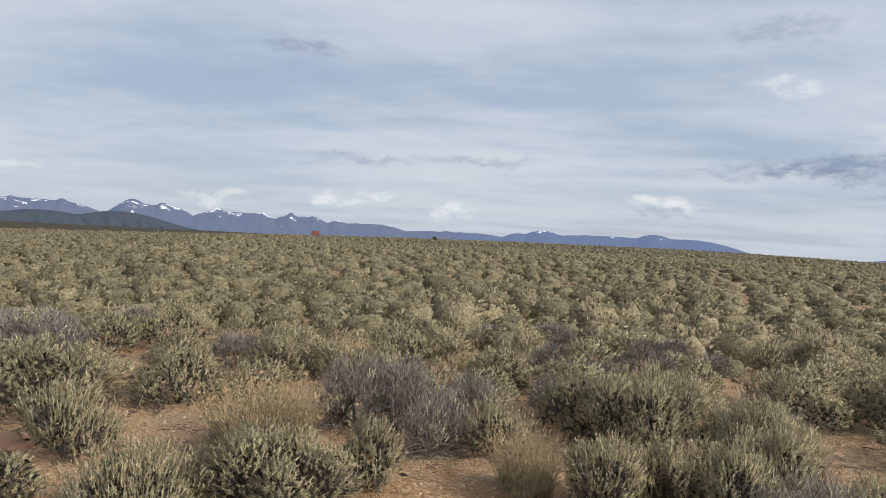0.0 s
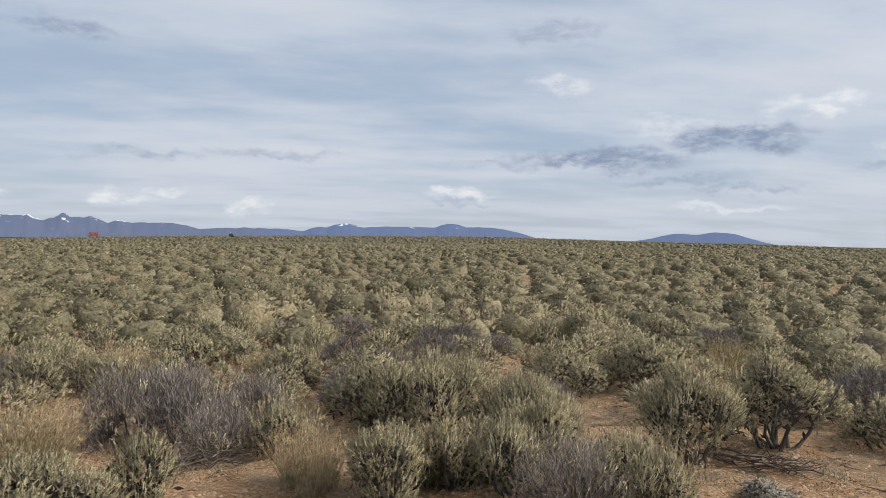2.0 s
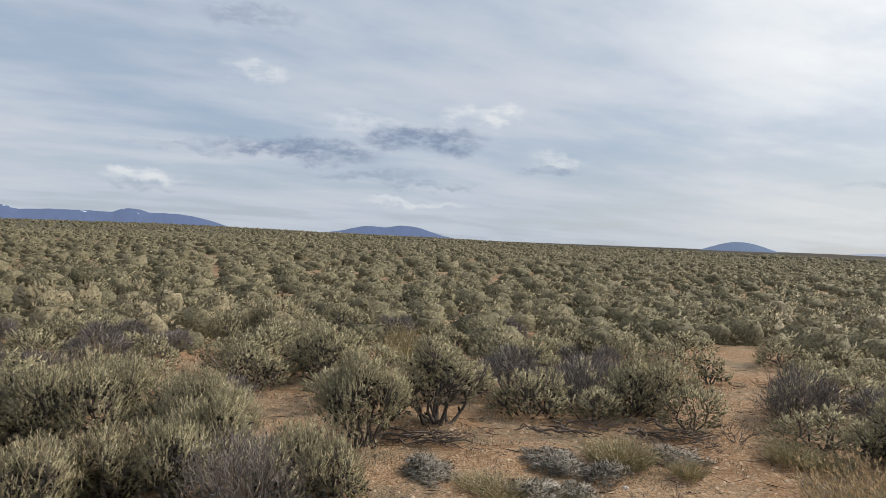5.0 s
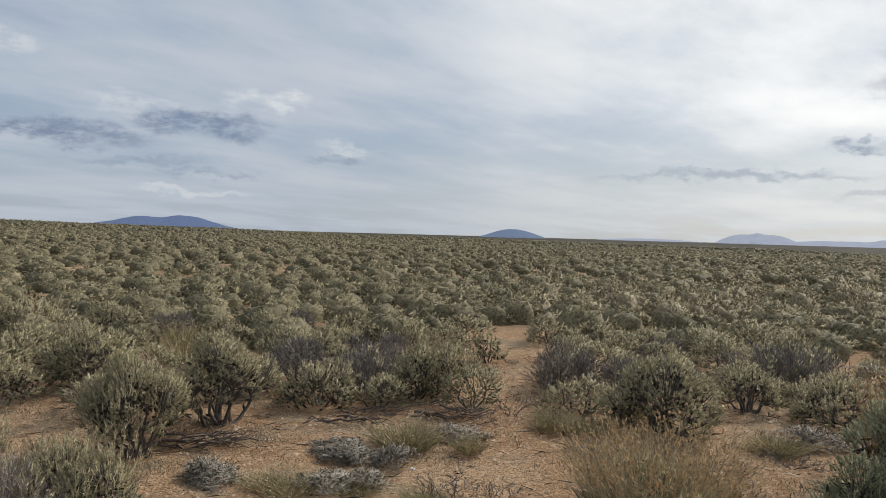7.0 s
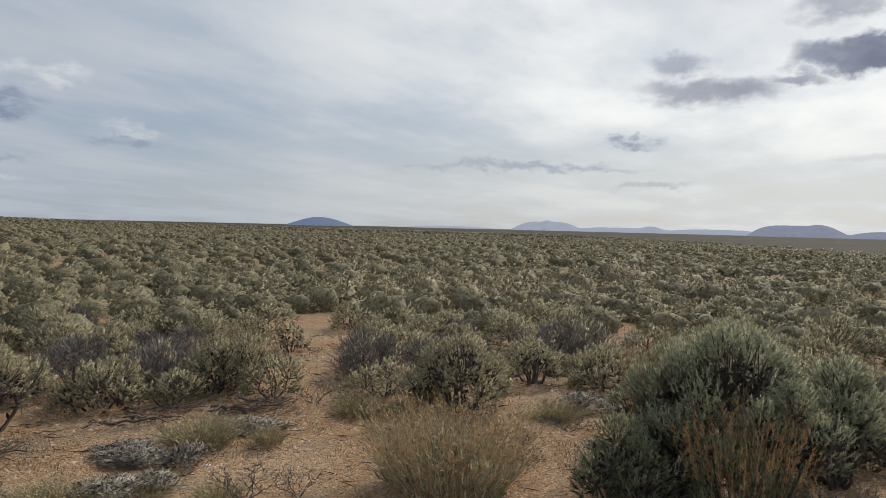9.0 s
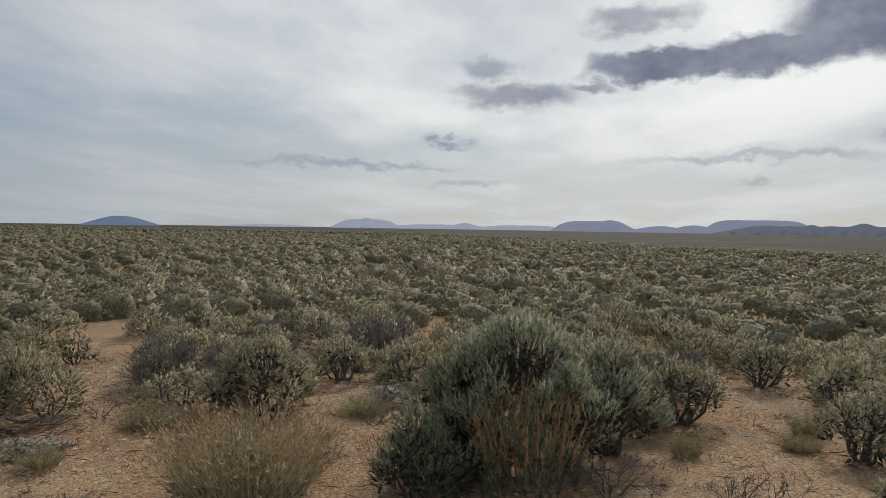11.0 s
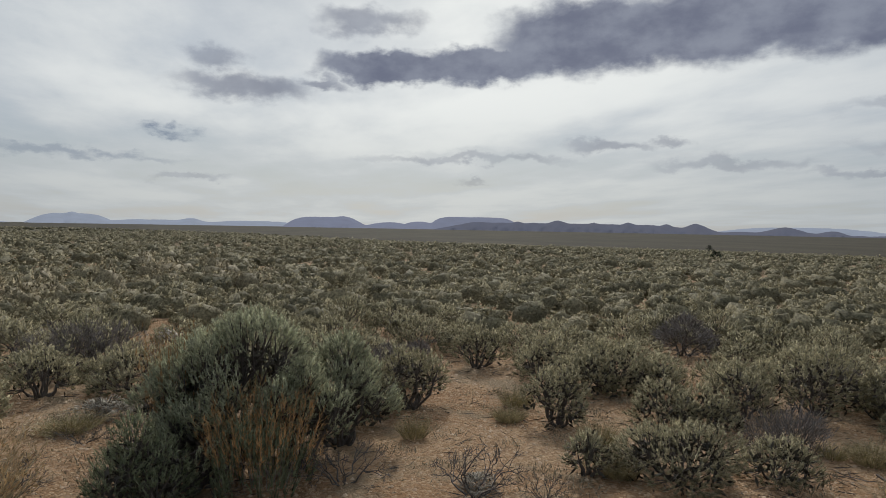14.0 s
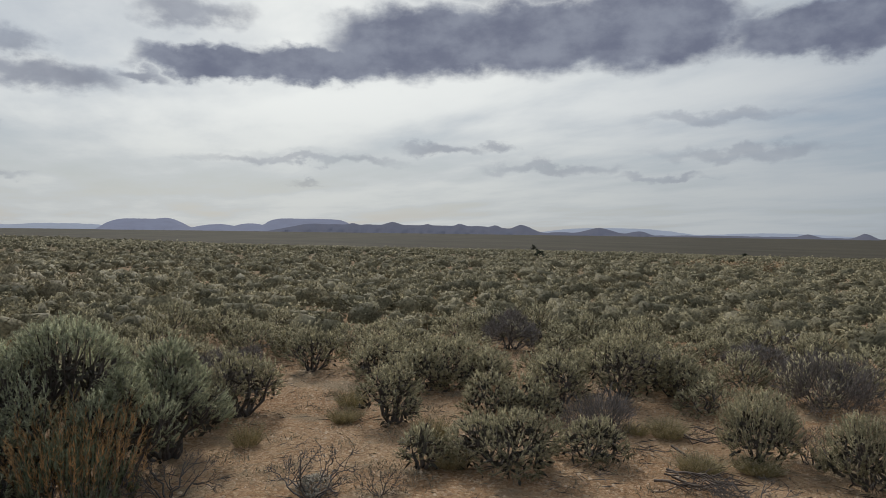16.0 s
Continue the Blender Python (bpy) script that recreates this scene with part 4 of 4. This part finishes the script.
plant("tree", 5.15, -2.72, 0.59, 0.48)
plant("round", 6.81, -3.41, 0.78, 0.44)
plant("round", 6.10, -3.79, 0.90, 0.53)
plant("round", 4.97, -3.60, 0.58, 0.35)
plant("tree", 4.82, -3.86, 0.58, 0.37)
plant("round", 3.81, -2.87, 0.84, 0.42)
plant("dead", 3.90, -1.52, 0.59, 0.43)
plant("tree", 4.03, -2.36, 0.40, 0.28)
plant("grass", 5.10, -1.49, 0.23, 0.21)
plant("grass", 4.65, -2.80, 0.26, 0.22)
plant("grass", 5.82, -2.66, 0.28, 0.21)
plant("grass", 5.35, -2.37, 0.21, 0.11)
plant("grass", 3.93, -2.51, 0.26, 0.19)
plant("round", 3.69, -3.56, 0.56, 0.27)
plant("round", 4.76, -3.94, 0.49, 0.18)
plant("tree", 4.95, -4.37, 0.68, 0.47)
plant("round", 4.90, -5.15, 0.90, 0.63)
plant("round", 4.60, -5.72, 0.64, 0.37)
plant("round", 5.81, -4.12, 0.73, 0.37)
plant("round", 6.06, -3.50, 0.72, 0.45)
plant("dead", 3.74, -1.89, 0.30, 0.24)
plant("grass", 3.95, -4.31, 0.21, 0.14)
plant("grass", 3.83, -4.54, 0.26, 0.18)
plant("grass", 3.14, -3.99, 0.24, 0.16)
plant("stalk", 3.06, -4.57, 0.57, 0.46)
plant("dead", 2.79, -4.81, 0.49, 0.38)
plant("dry", 3.63, -6.48, 0.95, 0.54)
plant("stalk", 2.35, -4.68, 0.63, 0.44)
plant("round", 4.58, -5.59, 0.64, 0.50)
plant("grass", 3.15, -4.06, 0.25, 0.11)
plant("grass", 2.89, -4.34, 0.29, 0.13)
plant("drylow", 4.21, -4.15, 0.52, 0.26)
plant("dead", 2.53, -3.65, 0.39, 0.18)
plant("cushion", 4.01, -1.60, 0.21, 0.07)
plant("dry", -0.15, 6.18, 0.54, 0.43)
plant("round", 0.12, 7.51, 0.66, 0.44)
plant("round", 1.35, 4.71, 0.69, 0.42)
plant("upright", 1.94, 5.04, 0.58, 0.49)
plant("stalk", 0.77, 4.50, 0.56, 0.37)
plant("stalk", -1.91, 3.87, 0.59, 0.27)
plant("stalk", 0.06, 5.35, 0.55, 0.37)
plant("round", -2.27, 8.35, 0.82, 0.40)
plant("round", -1.03, 8.81, 0.92, 0.45)
plant("upright", 4.63, 9.98, 1.01, 0.60)
plant("grass", -3.21, 8.61, 0.56, 0.31)
plant("grass", -0.10, 8.56, 0.48, 0.23)
plant("tan", -1.75, 8.16, 0.73, 0.38)
plant("upright", 2.05, 4.02, 0.61, 0.42)
plant("stalk", 1.78, 4.61, 0.59, 0.46)
plant("stalk", 1.10, 4.43, 0.54, 0.42)
plant("dry", -0.40, 5.32, 0.53, 0.47)
plant("round", 1.68, 5.38, 0.67, 0.44)
plant("round", 3.77, 6.79, 0.93, 0.54)
plant("round", 5.49, 4.06, 0.66, 0.50)
plant("grass", 4.29, 3.26, 0.48, 0.22)
plant("cushion", 3.87, 3.56, 0.31, 0.08)
plant("cushion", 2.93, 3.74, 0.26, 0.07)
plant("cushion", 3.79, 3.43, 0.32, 0.08)
plant("grass", 4.28, 3.30, 0.43, 0.19)
plant("grass", 3.13, 3.27, 0.38, 0.13)
plant("cushion", 3.00, 3.89, 0.18, 0.06)
plant("grass", 5.37, 2.55, 0.33, 0.18)
plant("grass", 3.43, 3.00, 0.32, 0.10)
plant("cushion", 4.70, 3.08, 0.31, 0.09)
plant("grass", 5.91, 0.99, 0.40, 0.13)
plant("dead", 5.61, 0.82, 0.46, 0.16)
plant("grass", 3.52, 2.54, 0.27, 0.13)
plant("grass", 3.78, -4.47, 0.27, 0.17)
plant("grass", 3.12, -4.05, 0.27, 0.14)
plant("round", 3.60, -5.46, 0.63, 0.33)
plant("grass", 5.41, -2.41, 0.28, 0.14)
plant("grass", 2.90, -4.32, 0.27, 0.11)
plant("dead", 2.56, -3.75, 0.54, 0.19)


# ---- the field of sagebrush ----
BARE = ((-2.7, 5.6, 0.9), (-4.2, 7.7, 0.7), (-3.7, 10.2, 0.8), (-0.1, 7.7, 0.8), (1.0, 9.5, 0.6), (3.0, 6.1, 0.6), (3.9, 4.0, 1.0), (6.3, 3.7, 0.8), (7.4, 4.0, 0.7),
        (8.6, 4.6, 0.8), (9.8, 5.4, 0.6), (4.9, 7.5, 0.8), (6.1, 0.6, 0.9), (5.0, -1.5, 1.0), (6.4, -2.6, 0.7), (5.2, -3.1, 0.7), (10.3, 0.7, 0.8), (8.3, 0.2, 0.6),
        (3.6, -4.4, 1.0), (3.1, -6.3, 0.8), (4.6, 2.4, 0.9))


def free(x, y, w):
    return all((x - a) ** 2 + (y - b) ** 2 > r * r for a, b, r in BARE) and all((x - a) ** 2 + (y - b) ** 2 > (0.62 * (r + w / 2)) ** 2 for a, b, r in PLACED)


def in_view(n, r0, r1, rng):
    r = np.sqrt(rng.uniform(r0 * r0, r1 * r1, n))
    az = np.radians(rng.uniform(-163, 46, n))
    return -np.sin(az) * r, np.cos(az) * r, r


MID = []
for s in range(12):
    g = np.random.default_rng(300 + s)
    slim = s % 3 == 1
    c, o, hubs = lumpy_crown(g, W0, H0, 0.062, 4 + s % 4, -0.45)
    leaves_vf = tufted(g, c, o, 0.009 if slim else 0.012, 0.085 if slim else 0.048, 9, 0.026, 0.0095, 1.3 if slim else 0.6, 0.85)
    way = unit(o[::2] + g.normal(size=o[::2].shape) * 0.5 + np.array([0, 0, 0.4]))
    bare = blades(c[::2] - o[::2] * 0.07, way, g.uniform(0.07, 0.14, len(way)), np.full(len(way), 0.006), g)
    if s >= 10:
        way = unit(np.repeat(o, 8, 0) * 0.7 + g.normal(size=(len(c) * 8, 3)) * 0.5 + np.array([0, 0, 0.7]))
        leaves_vf = blades(np.repeat(c - o * 0.05, 8, 0), way, g.uniform(0.07, 0.15, len(way)), np.full(len(way), 0.0065), g, 0.3)
    MID.append((mesh_of("foliage" if s < 10 else "twig", leaves_vf[0], leaves_vf[1], DRY if s >= 10 else SAGE, *leaves_vf[2:]),
                mesh_of("stem", *join(bare, tubes(stem_paths(g, c, o, hubs, 0.016, 14), 3)), BARK)))

count = 0
for x, y, r in zip(*in_view(9000, 6.4, 10.8, RNG)):
    w = RNG.uniform(0.6, 1.15)
    if count >= 190 or not free(x, y, w):
        continue
    count += 1
    PLACED.append((x, y, w / 2))
    k = int(RNG.integers(0, 12))
    ob = tagged(new("sagebrush" if k < 10 else "dry_shrub"), "grey-green sagebrush in the open field" if k < 10 else "dry purplish grey shrub in the open field", "shrub", "field shrubs")
    ob.matrix_basis = Matrix.LocRotScale((x, y, float(land(x, y))), Euler((0, 0, RNG.uniform(0, 6.28))), (w / W0, w / W0, 0.62 + 0.35 * (w - 0.6) + RNG.uniform(-0.1, 0.2)))
    for me in MID[k]:
        tagged(new(me.name.split(".")[0], me), kind="stuff").parent = ob


def scatter(name, label, templates, xs, ys, sizes, mat, tall=(0.7, 1.1)):
    """Many shrubs joined into one mesh."""
    made, o = [], 0
    which = RNG.integers(0, len(templates), len(xs))
    turn = RNG.uniform(0, 2 * np.pi, len(xs))
    high = RNG.uniform(*tall, len(xs))
    tones = RNG.beta(1.0, 1.0, len(xs))
    zs = land(xs, ys) - 0.02

    def spin(A, i):
        c, q = np.cos(turn[i])[:, None], np.sin(turn[i])[:, None]
        return A[None, :, 0] * c - A[None, :, 1] * q, A[None, :, 0] * q + A[None, :, 1] * c

    for k, (V, F, N, P) in enumerate(templates):
        i = np.nonzero(which == k)[0]
        if not len(i):
            continue
        s = (sizes[i] / W0)[:, None]
        X, Y = spin(V, i)
        NX, NY = spin(N, i)
        made.append((np.stack([X * s + xs[i][:, None], Y * s + ys[i][:, None], V[None, :, 2] * s * high[i][:, None] + zs[i][:, None]], -1).reshape(-1, 3),
                     (F[None] + (np.arange(len(i)) * len(V))[:, None, None]).reshape(-1, 3),
                     np.stack([NX, NY, np.broadcast_to(N[None, :, 2], NX.shape)], -1).reshape(-1, 3), np.tile(P, len(i)), np.repeat(tones[i], len(V))))
    V, F, N, P, T = join(*made)
    return tagged(new(name, mesh_of(name, V, F, mat, N, P, T)), label, "shrubs", kind="stuff")


def thin(xs, ys, gap):
    """Drops points that stand too near to another, by cells of the size gap."""
    seen, keep = set(), []
    for i, (a, b) in enumerate(zip(np.floor(xs / gap).astype(int), np.floor(ys / gap).astype(int))):
        if (a, b) not in seen:
            seen.add((a, b))
            keep.append(i)
    return np.array(keep)


def field_template(seed, gap, rad, tall, leaves, leaf_len, leaf_w, n, rings, pale=0.9, heads=4):
    """A whole shrub as it shows from some way off: merging heads of leafy tufts."""
    g = np.random.default_rng(seed)
    c, o, hubs = lumpy_crown(g, W0, H0, gap, heads, -0.2, 0.25)
    # body coloured darker than the tufts, to paint the shade in their gaps
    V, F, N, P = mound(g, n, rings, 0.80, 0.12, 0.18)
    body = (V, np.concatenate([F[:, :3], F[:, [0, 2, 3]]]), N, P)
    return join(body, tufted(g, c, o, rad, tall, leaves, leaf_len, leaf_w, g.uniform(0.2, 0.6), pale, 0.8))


T2 = [field_template(400 + s, 0.14, 0.024, 0.055, 5, 0.045, 0.018, 8, 3, 0.9, 3 + s % 4) for s in range(10)]
x, y, r = in_view(5200, 9.6, 21.0, RNG)
keep = np.array([i for i in thin(x, y, 0.72) if free(x[i], y[i], 0.5) or r[i] > 15])
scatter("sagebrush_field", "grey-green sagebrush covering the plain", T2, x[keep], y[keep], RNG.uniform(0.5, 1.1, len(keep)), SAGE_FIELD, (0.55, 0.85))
T25 = [field_template(450 + s, 0.21, 0.045, 0.075, 2, 0.07, 0.030, 7, 3, 0.9, 3 + s % 3) for s in range(10)]
x, y, r = in_view(11500, 20.5, 46.0, RNG)
keep = thin(x, y, 1.05)
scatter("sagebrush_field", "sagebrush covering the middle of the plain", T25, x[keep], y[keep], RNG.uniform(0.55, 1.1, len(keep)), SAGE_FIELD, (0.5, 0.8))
T3 = [field_template(500 + s, 0.38, 0.085, 0.11, 1, 0.11, 0.05, 6, 2, 0.9, 2 + s % 3) for s in range(8)]
x, y, r = in_view(22000, 45.0, 130.0, RNG)
keep = thin(x, y, 1.3)
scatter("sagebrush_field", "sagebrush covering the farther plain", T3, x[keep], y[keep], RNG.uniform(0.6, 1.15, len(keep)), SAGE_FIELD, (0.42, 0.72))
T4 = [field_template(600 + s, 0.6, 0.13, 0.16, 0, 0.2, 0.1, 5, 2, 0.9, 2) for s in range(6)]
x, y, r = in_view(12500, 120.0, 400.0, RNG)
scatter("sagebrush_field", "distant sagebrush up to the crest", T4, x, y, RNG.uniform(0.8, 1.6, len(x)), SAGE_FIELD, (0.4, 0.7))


def patch(az, r0, r1, half, n):
    a = np.radians(RNG.normal(az, half, n))
    r = RNG.uniform(r0, r1, n)
    return -np.sin(a) * r, np.cos(a) * r


x, y = patch(-145.5, 42, 60, 2.2, 70)
scatter("rust_brush", "strip of rust-coloured brush on the plain", T3, x, y, RNG.uniform(0.6, 1.0, len(x)), RUST_FIELD, (0.5, 0.8))
for az, r0, r1, half, n in ((-72, 13, 18, 7, 40), (-88, 16, 24, 4, 24), (-8, 11, 15, 6, 18), (-22, 9.5, 12, 3, 8)):
    x, y = patch(az, r0, r1, half, n)
    scatter("rabbitbrush_field", "tan rabbitbrush among the sagebrush", T2, x, y, RNG.uniform(0.6, 1.0, n), TAN_FIELD, (0.8, 1.2))

# ---- litter and gravel on the bare soil ----
def ground_points(n, r0, r1):
    x, y, r = in_view(n, r0, r1, RNG)
    return np.stack([x, y, land(x, y)], 1)


def litter(name, label, n, r0, r1, lo, hi, thick, rise, mat, clump=0):
    p = ground_points(n, r0, r1)
    if clump:
        k = p[RNG.integers(0, n // clump, n)]
        xy = k[:, :2] + RNG.normal(size=(n, 2)) * 0.06
        p = np.stack([xy[:, 0], xy[:, 1], land(xy[:, 0], xy[:, 1])], 1)
    a = RNG.uniform(0, 2 * np.pi, n)
    way = unit(np.stack([np.cos(a), np.sin(a), RNG.uniform(rise[0], rise[1], n)], 1))
    p[:, 2] += 0.004
    V, F = blades(p, way, RNG.uniform(lo, hi, n), np.full(n, thick) * RNG.uniform(0.6, 1.4, n), RNG, 0.4)
    V[:, 2] = np.maximum(V[:, 2], land(V[:, 0], V[:, 1]) + 0.002)
    tagged(new(name, mesh_of(name, V, F, mat, tone=np.repeat(RNG.uniform(0, 1, n), 4))), label, "litter", kind="stuff")


litter("dry_grass", "short dry grass blades on gravel", 34000, 3.0, 9.5, 0.02, 0.065, 0.005, (0.5, 3.0), LITTER, 34)
litter("twig_litter", "dark dead twigs lying on the soil", 10000, 3.0, 10.0, 0.04, 0.20, 0.006, (-0.02, 0.15), DARK_LITTER, 9)
litter("grass_litter", "pale straw litter on the soil", 15000, 3.0, 10.0, 0.02, 0.08, 0.006, (0.0, 0.3), LITTER)


def gravel(n):
    p = ground_points(n, 2.8, 9.0)
    size = 0.005 + 0.015 * RNG.uniform(0, 1, n) ** 3
    octa = np.array([(1, 0, 0), (0, 1, 0), (-1, 0, 0), (0, -1, 0), (0, 0, 0.75), (0, 0, -0.5)], float)
    V = (octa[None] * RNG.uniform(0.7, 1.3, (n, 6, 3)) * size[:, None, None] + p[:, None, :]).reshape(-1, 3)
    f = np.array([(0, 1, 4), (1, 2, 4), (2, 3, 4), (3, 0, 4)])
    F = (f[None] + (np.arange(n) * 6)[:, None, None]).reshape(-1, 3)
    tagged(new("gravel", mesh_of("gravel", V, F, GRAVEL)), "small tan and orange stones on the soil", "gravel", kind="stuff")


gravel(24000)


# ---- dead wood and rocks ----
def wood_pile(x, y, turn, length, sticks, spread, label, thick=0.022):
    """Fallen branches, each one a part of the heap."""
    g = np.random.default_rng(int(abs(x * 100) + abs(y * 10)))
    heap = tagged(new("dead_branches"), label, "dead wood", "fallen wood")
    z0 = float(land(x, y))
    heap.matrix_basis = pose(x, y, z0, 0, 0, turn)
    for k in range(sticks):
        L = length * g.uniform(0.45, 1.0)
        a = g.normal(0, 0.28)
        c = np.array([g.normal(0, length * 0.13), g.normal(0, spread), 0.03 + 0.05 * g.uniform() * (k > sticks / 3)])
        d = np.array([math.cos(a), math.sin(a), g.normal(0, 0.04)]) * L / 2
        r = thick * g.uniform(0.2, 0.75) ** 1.3
        paths = [bend(c - d, c + d, g, 7, 0.13, r, r * 0.3, -0.02)]
        for _ in range(6):
            s = g.uniform(0.3, 0.9)
            q = c - d + 2 * d * s
            paths.append(bend(q, q + np.array([math.cos(a + g.normal(0, 0.7)), math.sin(a + g.normal(0, 0.7)), g.uniform(0, 0.35)]) * L * g.uniform(0.12, 0.4), g, 3, 0.2, r * 0.5, r * 0.12, 0.0))
        V, F = tubes(paths, 4)
        V[:, 2] = np.maximum(V[:, 2], 0.0)
        tagged(new("branch", mesh_of("branch", V, F, LOG, smooth=True)), kind="stuff").parent = heap


wood_pile(3.36, 4.28, -32, 0.75, 11, 0.09, "heap of weathered dead branches on bare soil")
wood_pile(4.15, 4.12, -50, 0.45, 3, 0.05, "few weathered sticks on bare soil")
wood_pile(4.55, 3.95, -55, 0.60, 6, 0.08, "tangled dead branches at a shrub's foot")
wood_pile(5.05, 3.45, -60, 0.7, 5, 0.12, "dead grey branches under a shrub")
wood_pile(2.88, -3.75, 215, 0.65, 9, 0.08, "heap of dead branches on gravel")
wood_pile(3.45, -4.55, 190, 0.7, 5, 0.15, "scattered dead branches on gravel")
wood_pile(-2.85, 5.75, 100, 0.8, 7, 0.2, "dead branches lying on the orange soil", 0.016)
wood_pile(-0.40, 5.15, 20, 0.65, 10, 0.14, "heap of dead grey branches between shrubs", 0.016)
wood_pile(-3.3, 5.1, 10, 0.7, 5, 0.1, "dead branches on the orange soil", 0.016)
wood_pile(4.75, 1.25, 80, 0.55, 5, 0.12, "dead sticks beside a tan tuft", 0.014)


def rock(x, y, w, d, h, mat, label, seed):
    bm = bmesh.new()
    bmesh.ops.create_icosphere(bm, subdivisions=3, radius=0.5)
    for q in bm.verts:
        k = 1 + 0.22 * noise.fractal(q.co * 2.2 + Vector((seed, 0, 0)), 1.0, 2.0, 4)
        q.co = Vector((q.co.x * w * k, q.co.y * d * k, max(-0.1, q.co.z * k + 0.18) * h))
    me = bpy.data.meshes.new("rock")
    bm.to_mesh(me)
    bm.free()
    me.materials.append(mat)
    ob = tagged(new("rock", me), label, "rock")
    ob.matrix_basis = pose(x, y, float(land(x, y)) - 0.01, 0, 0, seed * 40)


rock(-3.25, 4.65, 0.34, 0.26, 0.16, RED_ROCK, "half-buried reddish brown rock", 1)
rock(10.2, 0.55, 0.32, 0.25, 0.24, PALE_ROCK, "pale whitish rock among sagebrush", 2)
rock(3.95, 2.95, 0.05, 0.04, 0.035, PALE_ROCK, "small white stone on gravel", 3)


# ---- lone things far out on the plain ----
def juniper(x, y, w, h, label):
    g = np.random.default_rng(int(abs(x) * 7))
    tree = tagged(new("juniper_tree"), label, "tree")
    tree.matrix_basis = pose(x, y, float(land(x, y)))
    trunk = tubes([bend((0, 0, -0.05), (0.03, 0.02, h * 0.75), g, 4, 0.06, w * 0.08, w * 0.03, 0.0)] +
                  [bend((0, 0, h * (0.2 + 0.1 * k)), (math.cos(k * 1.9) * w * 0.4, math.sin(k * 1.9) * w * 0.4, h * (0.4 + 0.1 * k)), g, 3, 0.1, w * 0.035, w * 0.01, 0.0) for k in range(5)], 5)
    new("trunk", mesh_of("trunk", *trunk, BARK, smooth=True)).parent = tree
    c = crown(g, 40, w, h * 0.95, 0.0, 0.9, 0.12 * h)
    vf = sprays(g, c, 14, w * 0.1, 0.8, 2, w * 0.09, w * 0.035, w * 0.07)
    tagged(new("crown", mesh_of("crown", vf[0], vf[1], JUNIPER, *vf[2:])), kind="stuff").parent = tree


def polar(az, r):
    return -math.sin(radians(az)) * r, math.cos(radians(az)) * r


juniper(*polar(-129.6, 100), 1.0, 1.25, "small dark juniper standing above the sagebrush")
juniper(*polar(-130.1, 61), 0.95, 0.75, "dark brownish rounded shrub on the plain")
juniper(*polar(-145.8, 108), 1.0, 0.75, "low dark juniper bush on the plain")
juniper(*polar(4.4, 255), 2.0, 1.7, "distant dark juniper on the crest")


def paint(name, colour, rough=0.45):
    m, nt, bs = nodes_of(name)
    dirt = rangen(nt, noisen(nt, 2.5, 5), 0.35, 0.7)
    nt.links.new(mixc(nt, mathn(nt, "MULTIPLY", dirt, 0.35), colour, (0.30, 0.22, 0.15)), bs.inputs["Base Color"])
    bs.inputs["Roughness"].default_value = rough
    return m


def boxed(name, size, at, mat, parent, bevel=0.08):
    bm = bmesh.new()
    bmesh.ops.create_cube(bm, size=1.0)
    for q in bm.verts:
        q.co = Vector((q.co.x * size[0] * (0.86 if q.co.z > 0 else 1), q.co.y * size[1], q.co.z * size[2])) + Vector(at)
    bmesh.ops.bevel(bm, geom=bm.edges[:], offset=bevel, segments=2, affect="EDGES")
    me = bpy.data.meshes.new(name)
    bm.to_mesh(me)
    bm.free()
    me.materials.append(mat)
    ob = new(name, me)
    ob.parent = parent
    return ob


def red_truck(x, y, turn):
    red, dark_glass, tyre_m = paint("red_paint", (0.33, 0.075, 0.035)), paint("dark_glass", (0.02, 0.02, 0.025), 0.15), paint("tyre_rubber", (0.03, 0.03, 0.03), 0.9)
    truck = tagged(new("truck"), "small orange-red truck parked on the far crest", "truck")
    truck.matrix_basis = pose(x, y, float(land(x, y)), 0, 0, turn)
    boxed("body", (3.4, 1.6, 0.8), (0, 0, 0.95), red, truck)
    boxed("cargo_cover", (1.9, 1.55, 0.75), (0.7, 0, 1.7), red, truck)
    cab = boxed("cab", (1.2, 1.5, 0.8), (-0.95, 0, 1.72), red, truck)
    boxed("window", (1.24, 1.3, 0.42), (-0.95, 0, 1.8), dark_glass, cab, 0.04)
    for wx in (-1.1, 1.1):
        for wy in (-0.75, 0.75):
            V, F = tubes([[((wx, wy - 0.12, 0.38), 0.30), ((wx, wy - 0.1, 0.38), 0.38), ((wx, wy + 0.1, 0.38), 0.38), ((wx, wy + 0.12, 0.38), 0.30)]], 16)
            new("wheel", mesh_of("wheel", V, F, tyre_m, smooth=True)).parent = truck


red_truck(*polar(14.2, 290), 10)
